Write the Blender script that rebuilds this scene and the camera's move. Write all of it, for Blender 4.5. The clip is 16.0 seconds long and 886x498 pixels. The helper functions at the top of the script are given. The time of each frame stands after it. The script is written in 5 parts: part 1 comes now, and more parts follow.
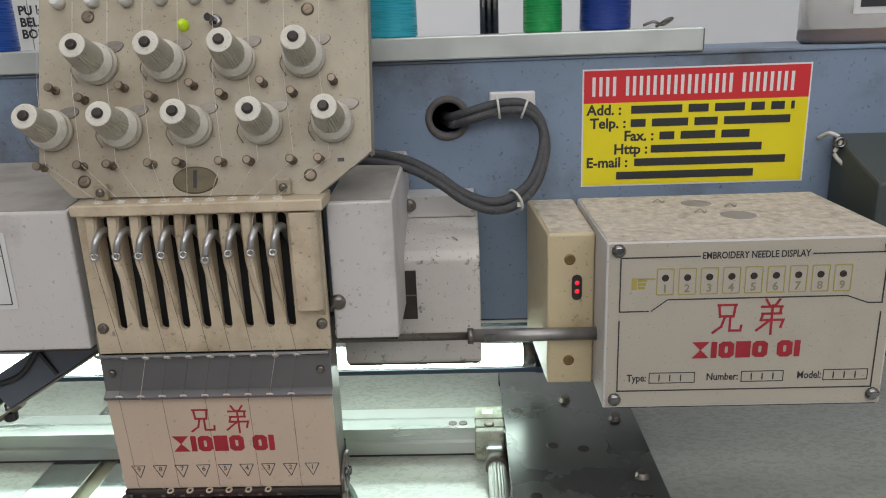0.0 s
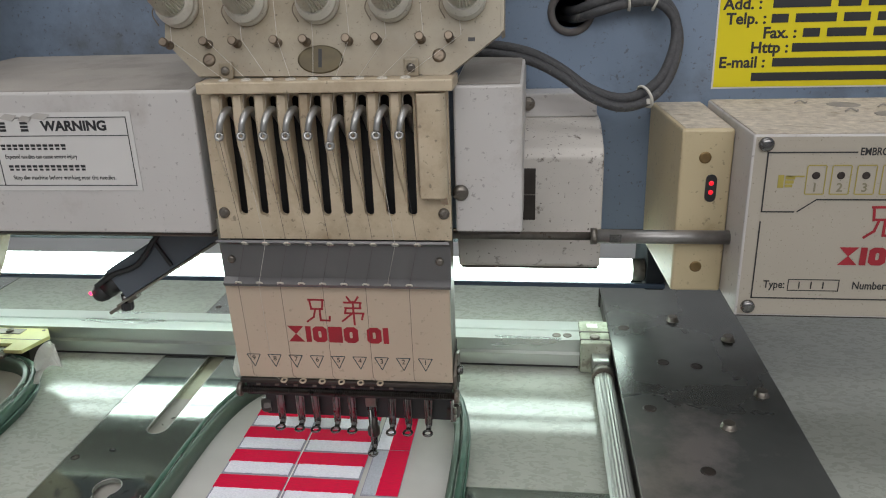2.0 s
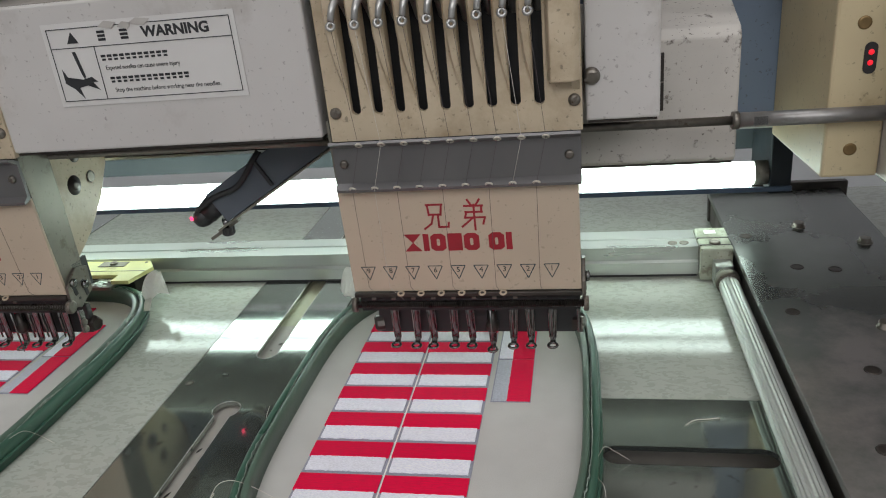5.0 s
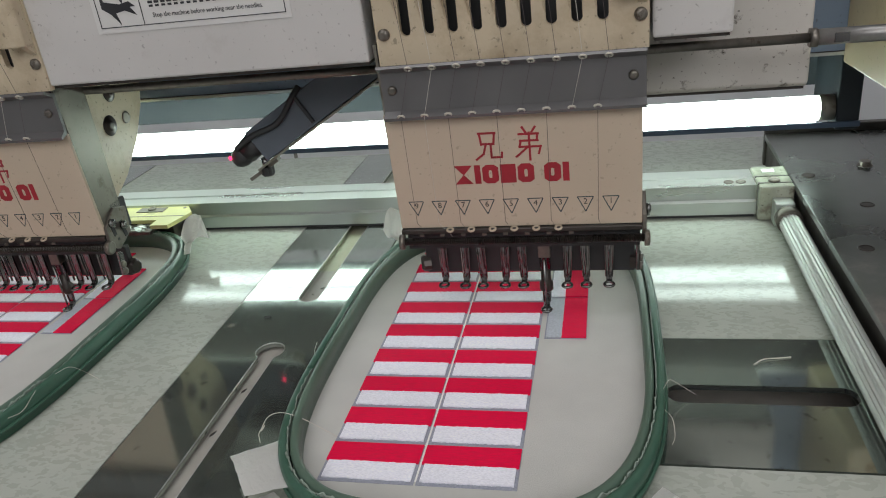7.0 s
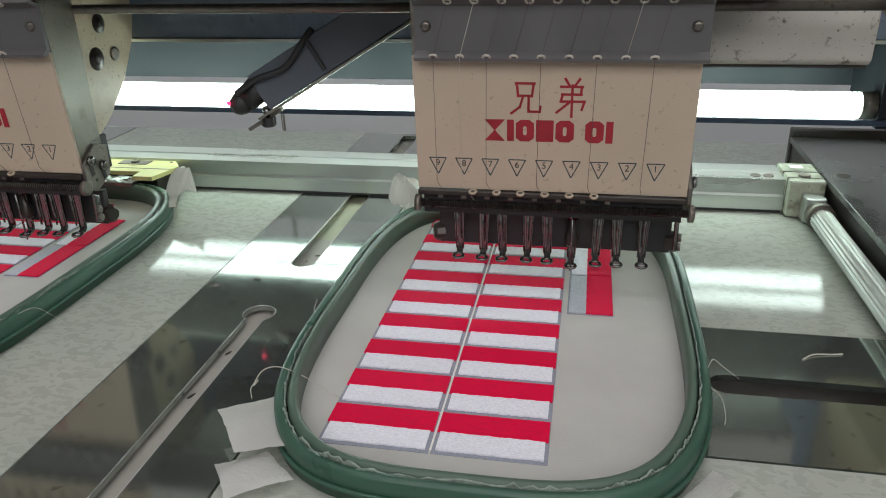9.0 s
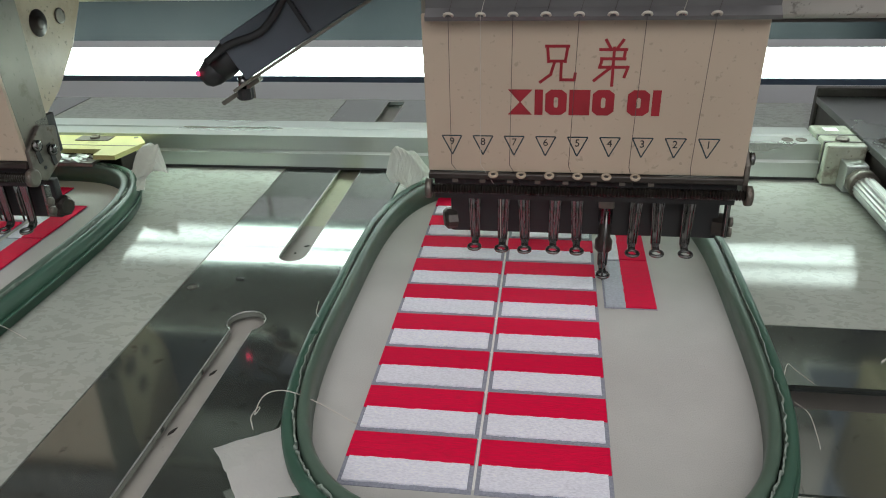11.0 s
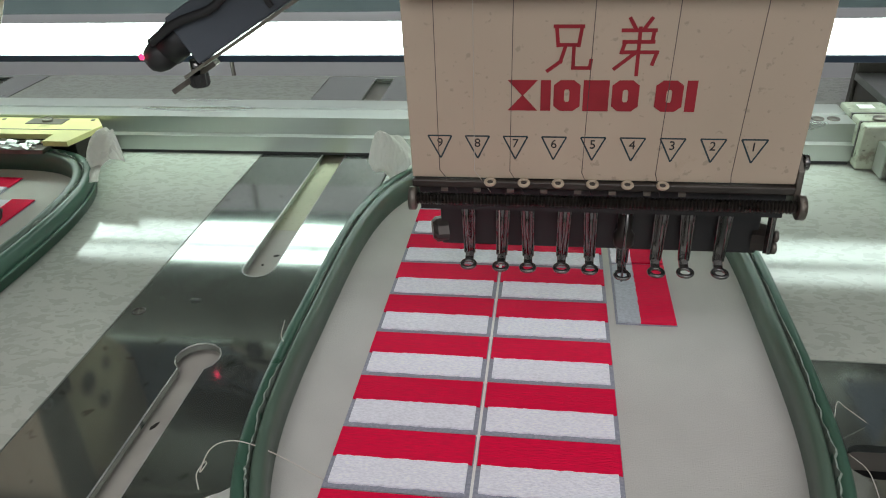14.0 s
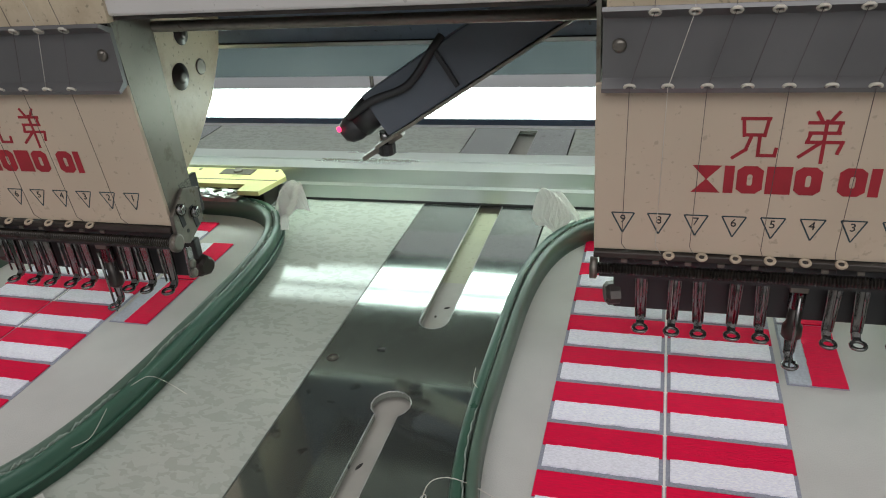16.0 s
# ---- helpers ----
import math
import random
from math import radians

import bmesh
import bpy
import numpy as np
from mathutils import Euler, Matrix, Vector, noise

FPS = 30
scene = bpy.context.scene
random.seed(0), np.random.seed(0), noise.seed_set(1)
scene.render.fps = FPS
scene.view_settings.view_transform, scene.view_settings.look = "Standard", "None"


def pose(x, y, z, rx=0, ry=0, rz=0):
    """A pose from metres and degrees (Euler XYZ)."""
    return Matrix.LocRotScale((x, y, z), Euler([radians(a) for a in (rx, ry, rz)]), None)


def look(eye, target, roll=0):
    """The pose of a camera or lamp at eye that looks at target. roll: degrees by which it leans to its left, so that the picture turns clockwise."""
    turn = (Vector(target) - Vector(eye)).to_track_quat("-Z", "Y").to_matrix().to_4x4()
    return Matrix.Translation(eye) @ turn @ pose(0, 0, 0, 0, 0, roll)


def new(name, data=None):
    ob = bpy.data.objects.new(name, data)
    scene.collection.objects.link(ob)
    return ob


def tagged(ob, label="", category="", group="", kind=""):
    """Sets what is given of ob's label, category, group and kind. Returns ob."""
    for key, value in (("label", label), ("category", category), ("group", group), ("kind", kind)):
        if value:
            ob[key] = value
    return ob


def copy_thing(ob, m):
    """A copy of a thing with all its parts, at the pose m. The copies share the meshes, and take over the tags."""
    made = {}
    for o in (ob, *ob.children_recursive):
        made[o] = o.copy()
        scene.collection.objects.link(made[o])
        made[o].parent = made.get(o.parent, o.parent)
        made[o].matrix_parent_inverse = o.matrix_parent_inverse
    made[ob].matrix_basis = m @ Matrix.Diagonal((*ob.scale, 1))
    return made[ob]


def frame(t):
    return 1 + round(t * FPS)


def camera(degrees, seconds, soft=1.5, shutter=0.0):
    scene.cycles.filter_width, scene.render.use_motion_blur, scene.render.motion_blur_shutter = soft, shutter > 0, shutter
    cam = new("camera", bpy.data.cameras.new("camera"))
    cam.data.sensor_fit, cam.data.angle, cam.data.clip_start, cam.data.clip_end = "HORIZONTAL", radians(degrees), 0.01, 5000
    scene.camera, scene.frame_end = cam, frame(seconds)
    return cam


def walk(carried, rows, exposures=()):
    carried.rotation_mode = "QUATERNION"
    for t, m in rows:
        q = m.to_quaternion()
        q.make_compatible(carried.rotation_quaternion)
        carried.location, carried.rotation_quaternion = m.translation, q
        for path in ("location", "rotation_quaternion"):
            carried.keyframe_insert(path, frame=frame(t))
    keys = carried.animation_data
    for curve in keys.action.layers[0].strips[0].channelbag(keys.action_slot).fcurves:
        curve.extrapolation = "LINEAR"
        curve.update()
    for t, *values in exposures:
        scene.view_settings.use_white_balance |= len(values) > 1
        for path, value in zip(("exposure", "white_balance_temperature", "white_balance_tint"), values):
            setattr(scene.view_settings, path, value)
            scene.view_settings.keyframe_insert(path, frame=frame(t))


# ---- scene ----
cam = camera(61.3, 16.0, soft=1.05)
# seconds, eye x y z, yaw, pitch, roll
PATH = [
    (0, 0.0881, -0.3558, 0.2941, 2.01, -16.31, -2.10),
    (0.5, 0.0787, -0.3540, 0.2833, 3.85, -17.03, -1.93),
    (1, 0.0728, -0.3571, 0.2789, 4.76, -17.70, -1.77),
    (1.5, 0.0643, -0.3555, 0.2716, 5.95, -18.77, -1.63),
    (2, 0.0576, -0.3526, 0.2639, 7.43, -20.11, -1.91),
    (2.5, 0.0486, -0.3495, 0.2561, 8.77, -20.31, -2.75),
    (3, 0.0431, -0.3477, 0.2462, 9.63, -20.73, -3.88),
    (3.5, 0.0358, -0.3458, 0.2391, 9.36, -21.90, -4.51),
    (4, 0.0308, -0.3447, 0.2353, 10.35, -22.61, -5.00),
    (4.2, 0.0276, -0.3453, 0.2333, 11.22, -22.78, -5.35),
    (6.3, 0.0101, -0.3414, 0.2240, 12.23, -23.33, -6.72),
    (6.5, 0.0092, -0.3388, 0.2203, 12.54, -23.70, -7.15),
    (7, 0.0005, -0.3393, 0.2072, 14.16, -25.01, -7.07),
    (7.5, -0.0086, -0.3360, 0.2016, 15.20, -23.68, -5.92),
    (8, -0.0145, -0.3278, 0.1823, 15.33, -22.63, -3.88),
    (8.5, -0.0270, -0.3190, 0.1721, 13.85, -23.17, -1.69),
    (8.7, -0.0283, -0.3225, 0.1708, 12.34, -23.41, -1.23),
    (10.8, -0.0571, -0.2823, 0.1637, 9.46, -26.75, -2.17),
    (11, -0.0586, -0.2752, 0.1631, 8.76, -27.05, -1.95),
    (11.5, -0.0588, -0.2541, 0.1600, 7.21, -28.22, -1.39),
    (12, -0.0575, -0.2402, 0.1560, 7.29, -28.56, -1.20),
    (12.5, -0.0570, -0.2329, 0.1580, 7.96, -28.80, -2.24),
    (13, -0.0560, -0.2259, 0.1570, 8.26, -28.98, -2.65),
    (13.5, -0.0568, -0.2241, 0.1579, 8.80, -29.08, -2.97),
    (14, -0.0619, -0.2219, 0.1570, 8.86, -29.70, -2.43),
    (14.5, -0.0664, -0.2254, 0.1618, 11.30, -29.08, -3.08),
    (15, -0.0704, -0.2295, 0.1685, 14.02, -28.41, -4.14),
    (15.5, -0.0758, -0.2347, 0.1761, 15.84, -27.65, -4.80),
    (16, -0.0862, -0.2407, 0.1823, 17.48, -27.24, -5.06),
]
walk(cam, [(t, pose(x, y, z, 90 + pitch, 0, yaw) @ pose(0, 0, 0, 0, 0, roll)) for t, x, y, z, yaw, pitch, roll in PATH],
     exposures=[(0.0, 0.14), (2.0, 0.06), (4.0, 0.0), (8.0, 0.0), (11.0, -0.15), (14.0, -0.15), (16.0, -0.03)])

# ---------------------------------------------------------------- light
world = bpy.data.worlds.new("sky")
scene.world = world
world.use_nodes = True
wn = world.node_tree.nodes
sky = wn.new("ShaderNodeTexSky")
sky.sky_type = "NISHITA"
sky.sun_disc = False
sky.sun_elevation, sky.sun_rotation = radians(48), radians(200)
world.node_tree.links.new(sky.outputs[0], wn["Background"].inputs[0])
wn["Background"].inputs[1].default_value = 0.10

sun = new("sun", bpy.data.lights.new("sun", "SUN"))
sun.data.energy, sun.data.angle, sun.data.color = 0.5, radians(12), (1.0, 0.97, 0.92)
sun.matrix_world = look((0.8, -2.2, 3.0), (0, 0, 0))


def window_light(name, eye, target, w, h, watts, colour):
    ob = new(name, bpy.data.lights.new(name, "AREA"))
    ob.data.shape, ob.data.size, ob.data.size_y = "RECTANGLE", w, h
    ob.data.energy, ob.data.color = watts, colour
    ob.matrix_world = look(eye, target)
    return ob


window_light("window_daylight", (0.35, -1.66, 1.3), (0.2, 0, 0.55), 2.4, 1.0, 19.5, (1.0, 0.97, 0.93))
window_light("side_window_daylight", (2.42, -0.6, 1.3), (0, -0.6, 0.5), 1.6, 1.0, 1.8, (1.0, 0.97, 0.93))
window_light("rooflight_daylight", (-0.2, -0.2, 1.93), (-0.2, -0.2, 0), 1.8, 0.7, 9.5, (1.0, 0.98, 0.95))


# ---------------------------------------------------------------- materials
def material(name, colour, rough=0.5, metal=0.0, grain=0.0, scale=60.0, dirt=None, dirt_scale=8.0, dirt_at=0.62, bump=0.0,
             bump_scale=200.0, emit=0.0, coat=0.0, stretch=(1, 1, 1), rand=0.0, dirt_soft=0.12, specks=0.0, speck_scale=420.0):
    """A painted, moulded or metal surface: colour grain, stains of their own shape, fine relief."""
    m = bpy.data.materials.new(name)
    m.use_nodes = True
    nt = m.node_tree
    n, link = nt.nodes, nt.links.new
    b = n["Principled BSDF"]
    b.inputs["Roughness"].default_value, b.inputs["Metallic"].default_value = rough, metal
    b.inputs["Coat Weight"].default_value = coat
    coord = n.new("ShaderNodeTexCoord")
    mapping = n.new("ShaderNodeMapping")
    mapping.inputs["Scale"].default_value = stretch
    link(coord.outputs["Object"], mapping.inputs[0])
    last = n.new("ShaderNodeRGB")
    last.outputs[0].default_value = (*colour, 1)
    last = last.outputs[0]
    if grain:
        t = n.new("ShaderNodeTexNoise")
        t.inputs["Scale"].default_value, t.inputs["Detail"].default_value = scale, 5
        link(mapping.outputs[0], t.inputs["Vector"])
        ramp = n.new("ShaderNodeMapRange")
        ramp.inputs[1].default_value, ramp.inputs[2].default_value = 0.3, 0.7
        ramp.inputs[3].default_value, ramp.inputs[4].default_value = 1 - grain, 1 + grain
        link(t.outputs[0], ramp.inputs[0])
        mul = n.new("ShaderNodeMix")
        mul.data_type, mul.blend_type = "RGBA", "MULTIPLY"
        mul.inputs[0].default_value = 1
        link(last, mul.inputs[6])
        link(ramp.outputs[0], mul.inputs[7])
        last = mul.outputs[2]
        rr = n.new("ShaderNodeMapRange")
        rr.inputs[1].default_value, rr.inputs[2].default_value = 0.3, 0.7
        rr.inputs[3].default_value, rr.inputs[4].default_value = max(0.02, rough * 0.8), min(1, rough * 1.25)
        link(t.outputs[0], rr.inputs[0])
        link(rr.outputs[0], b.inputs["Roughness"])
    if rand:
        info = n.new("ShaderNodeObjectInfo")
        rr = n.new("ShaderNodeMapRange")
        rr.inputs[3].default_value, rr.inputs[4].default_value = 1 - rand, 1 + rand
        link(info.outputs["Random"], rr.inputs[0])
        mul = n.new("ShaderNodeMix")
        mul.data_type, mul.blend_type = "RGBA", "MULTIPLY"
        mul.inputs[0].default_value = 1
        link(last, mul.inputs[6])
        link(rr.outputs[0], mul.inputs[7])
        last = mul.outputs[2]
    if dirt:
        t = n.new("ShaderNodeTexNoise")
        t.inputs["Scale"].default_value, t.inputs["Detail"].default_value = dirt_scale, 8
        t.inputs["Roughness"].default_value = 0.65
        link(mapping.outputs[0], t.inputs["Vector"])
        ramp = n.new("ShaderNodeMapRange")
        ramp.inputs[1].default_value, ramp.inputs[2].default_value = dirt_at, dirt_at + dirt_soft
        link(t.outputs[0], ramp.inputs[0])
        mix = n.new("ShaderNodeMix")
        mix.data_type = "RGBA"
        link(ramp.outputs[0], mix.inputs[0])
        link(last, mix.inputs[6])
        mix.inputs[7].default_value = (*dirt, 1)
        last = mix.outputs[2]
    if specks:
        t = n.new("ShaderNodeTexNoise")
        t.inputs["Scale"].default_value, t.inputs["Detail"].default_value = speck_scale, 3
        link(mapping.outputs[0], t.inputs["Vector"])
        ramp = n.new("ShaderNodeMapRange")
        ramp.inputs[1].default_value, ramp.inputs[2].default_value, ramp.inputs[4].default_value = 0.64, 0.72, specks
        link(t.outputs[0], ramp.inputs[0])
        mix = n.new("ShaderNodeMix")
        mix.data_type = "RGBA"
        link(ramp.outputs[0], mix.inputs[0])
        link(last, mix.inputs[6])
        mix.inputs[7].default_value = (0.06, 0.045, 0.035, 1)
        last = mix.outputs[2]
    link(last, b.inputs["Base Color"])
    if bump:
        t = n.new("ShaderNodeTexNoise")
        t.inputs["Scale"].default_value, t.inputs["Detail"].default_value = bump_scale, 3
        link(mapping.outputs[0], t.inputs["Vector"])
        bn = n.new("ShaderNodeBump")
        bn.inputs["Strength"].default_value, bn.inputs["Distance"].default_value = bump, 0.0006
        link(t.outputs[0], bn.inputs["Height"])
        link(bn.outputs[0], b.inputs["Normal"])
    if emit:
        b.inputs["Emission Color"].default_value, b.inputs["Emission Strength"].default_value = (*colour, 1), emit
    return m


CREAM = material("cream_enamel", (0.55, 0.455, 0.325), 0.42, grain=0.10, scale=25, dirt=(0.30, 0.21, 0.12), dirt_scale=30, dirt_at=0.49, dirt_soft=0.30, bump=0.06, bump_scale=400, specks=0.5)
PANEL = material("cream_panel_paint", (0.56, 0.455, 0.345), 0.4, grain=0.05, scale=18, dirt=(0.40, 0.30, 0.19), dirt_scale=34, dirt_at=0.62, dirt_soft=0.2, bump=0.05, specks=0.25)
BOARD = material("tension_board_paint", (0.385, 0.335, 0.25), 0.45, grain=0.14, scale=40, dirt=(0.27, 0.215, 0.145), dirt_scale=17, dirt_at=0.43, dirt_soft=0.34, bump=0.08, specks=0.6, speck_scale=650)
WHITE = material("white_cover_paint", (0.56, 0.535, 0.515), 0.45, grain=0.06, scale=14, dirt=(0.34, 0.30, 0.265), dirt_scale=12, dirt_at=0.55, dirt_soft=0.2, bump=0.04, specks=0.4)
SPECK = material("speckled_white_paint", (0.56, 0.525, 0.48), 0.5, grain=0.12, scale=20, dirt=(0.11, 0.085, 0.07), dirt_scale=130, dirt_at=0.60, dirt_soft=0.10, bump=0.06, specks=0.8, speck_scale=520)
DUSTY = material("dust_covered_paint", (0.56, 0.50, 0.41), 0.9, grain=0.22, scale=220, dirt=(0.30, 0.245, 0.18), dirt_scale=90, dirt_at=0.52, dirt_soft=0.25, bump=0.8, bump_scale=1000, specks=0.4, speck_scale=700)
GREYDUST = material("plain_grey_dust", (0.33, 0.305, 0.275), 0.9, grain=0.12, scale=40, dirt=(0.20, 0.18, 0.16), dirt_scale=30, dirt_at=0.5, dirt_soft=0.3, bump=0.4, bump_scale=900)
BOXFACE = material("display_front_film", (0.45, 0.405, 0.335), 0.4, grain=0.05, scale=12, dirt=(0.37, 0.32, 0.255), dirt_scale=12, dirt_at=0.50, dirt_soft=0.35, specks=0.5, speck_scale=750)
IVORY = material("aged_ivory_plastic", (0.56, 0.465, 0.29), 0.45, grain=0.05, scale=20, dirt=(0.36, 0.27, 0.15), dirt_scale=25, dirt_at=0.62, dirt_soft=0.2, specks=0.4)
KNOB = material("white_knob_plastic", (0.62, 0.585, 0.51), 0.4, grain=0.08, scale=120, dirt=(0.42, 0.36, 0.28), dirt_scale=110, dirt_at=0.54, dirt_soft=0.25, specks=0.5, speck_scale=800)
BLUE = material("blue_grey_machine_paint", (0.20, 0.26, 0.35), 0.5, grain=0.08, scale=12, dirt=(0.095, 0.10, 0.11), dirt_scale=14, dirt_at=0.46, dirt_soft=0.28, bump=0.08, bump_scale=250, specks=0.5)
NAVY = material("dark_blue_lip_paint", (0.055, 0.085, 0.14), 0.4, grain=0.08, scale=20)
GREY = material("grey_guard_paint", (0.16, 0.155, 0.155), 0.35, metal=0.4, grain=0.08, scale=40, dirt=(0.09, 0.08, 0.07), dirt_scale=40, dirt_at=0.64)
SIDE = material("side_cheek_metal", (0.24, 0.225, 0.19), 0.4, metal=0.5, grain=0.12, scale=50, dirt=(0.13, 0.10, 0.07), dirt_scale=60, dirt_at=0.55, specks=0.4)
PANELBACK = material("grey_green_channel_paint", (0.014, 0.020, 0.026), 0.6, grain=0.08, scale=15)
STEEL = material("brushed_steel", (0.385, 0.425, 0.395), 0.085, metal=0.89, grain=0.10, scale=9, dirt=(0.28, 0.27, 0.24), dirt_scale=14, dirt_at=0.64, specks=0.5, speck_scale=160)
DARKSTEEL = material("stained_dark_steel", (0.165, 0.172, 0.165), 0.28, metal=0.65, grain=0.3, scale=14, dirt=(0.34, 0.31, 0.30), dirt_scale=11, dirt_at=0.57, bump=0.05)
ALU = material("anodised_aluminium", (0.57, 0.60, 0.57), 0.32, metal=0.75, grain=0.07, scale=30, dirt=(0.40, 0.42, 0.38), dirt_scale=30, dirt_at=0.66, stretch=(0.15, 1, 1))
ALUROD = material("scuffed_aluminium_rod", (0.52, 0.54, 0.51), 0.42, metal=0.45, grain=0.1, scale=40, dirt=(0.16, 0.16, 0.14), dirt_scale=60, dirt_at=0.68)
CHROME = material("worn_chrome", (0.23, 0.225, 0.22), 0.22, metal=1.0, grain=0.18, scale=150)
LEVER = material("grey_lever_metal", (0.46, 0.455, 0.44), 0.34, metal=0.75, grain=0.15, scale=150)
PIN = material("tarnished_pin_metal", (0.20, 0.16, 0.12), 0.4, metal=0.8, grain=0.25, scale=200)
DULL = material("dull_steel_screw", (0.21, 0.19, 0.165), 0.4, metal=0.85, grain=0.2, scale=200, dirt=(0.10, 0.075, 0.05), dirt_scale=200, dirt_at=0.58)
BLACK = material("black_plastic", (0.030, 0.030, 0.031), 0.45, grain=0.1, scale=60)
OILSHADEBLACK = material("oiled_black_metal", (0.065, 0.056, 0.050), 0.35, metal=0.6, grain=0.2, scale=80, dirt=(0.12, 0.08, 0.05), dirt_scale=60, dirt_at=0.62)
STAINEDIVORY = material("stained_ivory_ceramic", (0.48, 0.39, 0.29), 0.4, grain=0.15, scale=300)
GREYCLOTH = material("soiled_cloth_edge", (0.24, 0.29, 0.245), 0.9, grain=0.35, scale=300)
SOIL = material("brown_cloth_soil", (0.36, 0.31, 0.24), 0.9, grain=0.15, scale=300)
SPRINGSTEEL = material("oily_spring_steel", (0.06, 0.053, 0.047), 0.3, metal=0.9, grain=0.2, scale=200)
DIGITINK = material("grey_digit_ink", (0.25, 0.225, 0.15), 0.5)
FLAKE = material("black_oil_flake", (0.02, 0.018, 0.016), 0.6)
CABLE = material("braided_cable_sleeve", (0.055, 0.055, 0.058), 0.55, grain=0.3, scale=500, dirt=(0.20, 0.19, 0.17), dirt_scale=60, dirt_at=0.58, bump=0.8, bump_scale=1400)
GREEN = material("green_hoop_plastic", (0.046, 0.112, 0.076), 0.33, grain=0.10, scale=40, dirt=(0.10, 0.15, 0.115), dirt_scale=70, dirt_at=0.62, bump=0.04, specks=0.3)
PALEGREEN = material("grey_green_hoop_plastic", (0.085, 0.135, 0.100), 0.35, grain=0.08, scale=40, dirt=(0.14, 0.18, 0.14), dirt_scale=50, dirt_at=0.66, bump=0.03)
CLOTH = material("white_felt_cloth", (0.55, 0.54, 0.51), 0.9, grain=0.05, scale=40, dirt=(0.36, 0.32, 0.26), dirt_scale=26, dirt_at=0.68, dirt_soft=0.08, bump=0.35, bump_scale=2500)
TAIL = material("loose_white_cloth", (0.84, 0.83, 0.80), 0.9, grain=0.04, scale=40, bump=0.3, bump_scale=1500)
RED = material("red_embroidery_thread", (0.80, 0.006, 0.060), 0.75, grain=0.12, scale=900, bump=0.5, bump_scale=1800, stretch=(0.3, 2.0, 1), rand=0.04)
WHITETHREAD = material("white_embroidery_thread", (0.90, 0.89, 0.97), 0.7, grain=0.12, scale=1500, bump=0.5, bump_scale=1900, stretch=(0.6, 1.6, 1), rand=0.03)
BORDER = material("grey_outline_stitch", (0.33, 0.34, 0.40), 0.7, grain=0.2, scale=1200, bump=0.6, bump_scale=1500)
THINSTITCH = material("sparse_grey_white_stitch", (0.50, 0.52, 0.58), 0.6, grain=0.12, scale=900, bump=0.7, bump_scale=1500)
PRINTRED = material("red_print_ink", (0.34, 0.018, 0.03), 0.5, grain=0.15, scale=120)
PRINTBLACK = material("black_print_ink", (0.025, 0.025, 0.028), 0.5)
PRINTGOLD = material("gold_print_ink", (0.40, 0.33, 0.075), 0.5)
LABELWHITE = material("white_label_film", (0.66, 0.64, 0.62), 0.4, grain=0.03, scale=20)
YELLOW = material("yellow_sticker", (0.78, 0.66, 0.012), 0.35, grain=0.02, scale=20)
STICKRED = material("red_sticker", (0.62, 0.03, 0.035), 0.35)
STICKWHITE = material("white_sticker_ink", (0.75, 0.72, 0.70), 0.4)
LIME = material("yellow_clip_plastic", (0.60, 0.57, 0.25), 0.5, grain=0.08, scale=40, dirt=(0.40, 0.36, 0.16), dirt_scale=60, dirt_at=0.6)
BADGE = material("tarnished_brass_badge", (0.13, 0.105, 0.06), 0.5, metal=0.3, grain=0.25, scale=90)
BRASS = material("brass_screw_head", (0.24, 0.16, 0.07), 0.45, metal=0.6, grain=0.2, scale=200)
TIE = material("nylon_cable_tie", (0.62, 0.60, 0.54), 0.5)
TUBE = material("lit_fluorescent_tube", (0.82, 1.0, 0.92), 0.4, emit=8.2)
LED = material("lit_green_indicator", (0.36, 0.50, 0.01), 0.25, emit=0.28)
REDLED = material("lit_red_indicator", (1.0, 0.02, 0.04), 0.3, emit=0.6)
LASER = material("lit_laser_lens", (1.0, 0.03, 0.12), 0.3, emit=3.0)
THREAD = material("pale_sewing_thread", (0.62, 0.58, 0.52), 0.6)
DARKTHREAD = material("dark_sewing_thread", (0.10, 0.08, 0.08), 0.6)
SLOTBED = material("greasy_slot_bed", (0.40, 0.38, 0.34), 0.5, grain=0.1, scale=60, dirt=(0.08, 0.07, 0.06), dirt_scale=90, dirt_at=0.68)
SLOTYELLOW = material("yellowed_slot_bed", (0.41, 0.41, 0.29), 0.5, grain=0.1, scale=60, dirt=(0.14, 0.13, 0.09), dirt_scale=120, dirt_at=0.64, specks=0.6)
WALLPAINT = material("white_wall_paint", (0.72, 0.72, 0.73), 0.8, grain=0.02, scale=4, bump=0.1, bump_scale=60)
FLOORTILE = material("grey_floor_screed", (0.30, 0.29, 0.28), 0.6, grain=0.1, scale=8)
TRANSP = material("taped_clear_block", (0.36, 0.38, 0.30), 0.2, grain=0.3, scale=80, dirt=(0.24, 0.23, 0.18), dirt_scale=110, dirt_at=0.55, specks=0.6)


for soft in (RED, WHITETHREAD, BORDER, THINSTITCH, CLOTH, TAIL):
    soft.node_tree.nodes["Principled BSDF"].inputs["Specular IOR Level"].default_value = 0.12


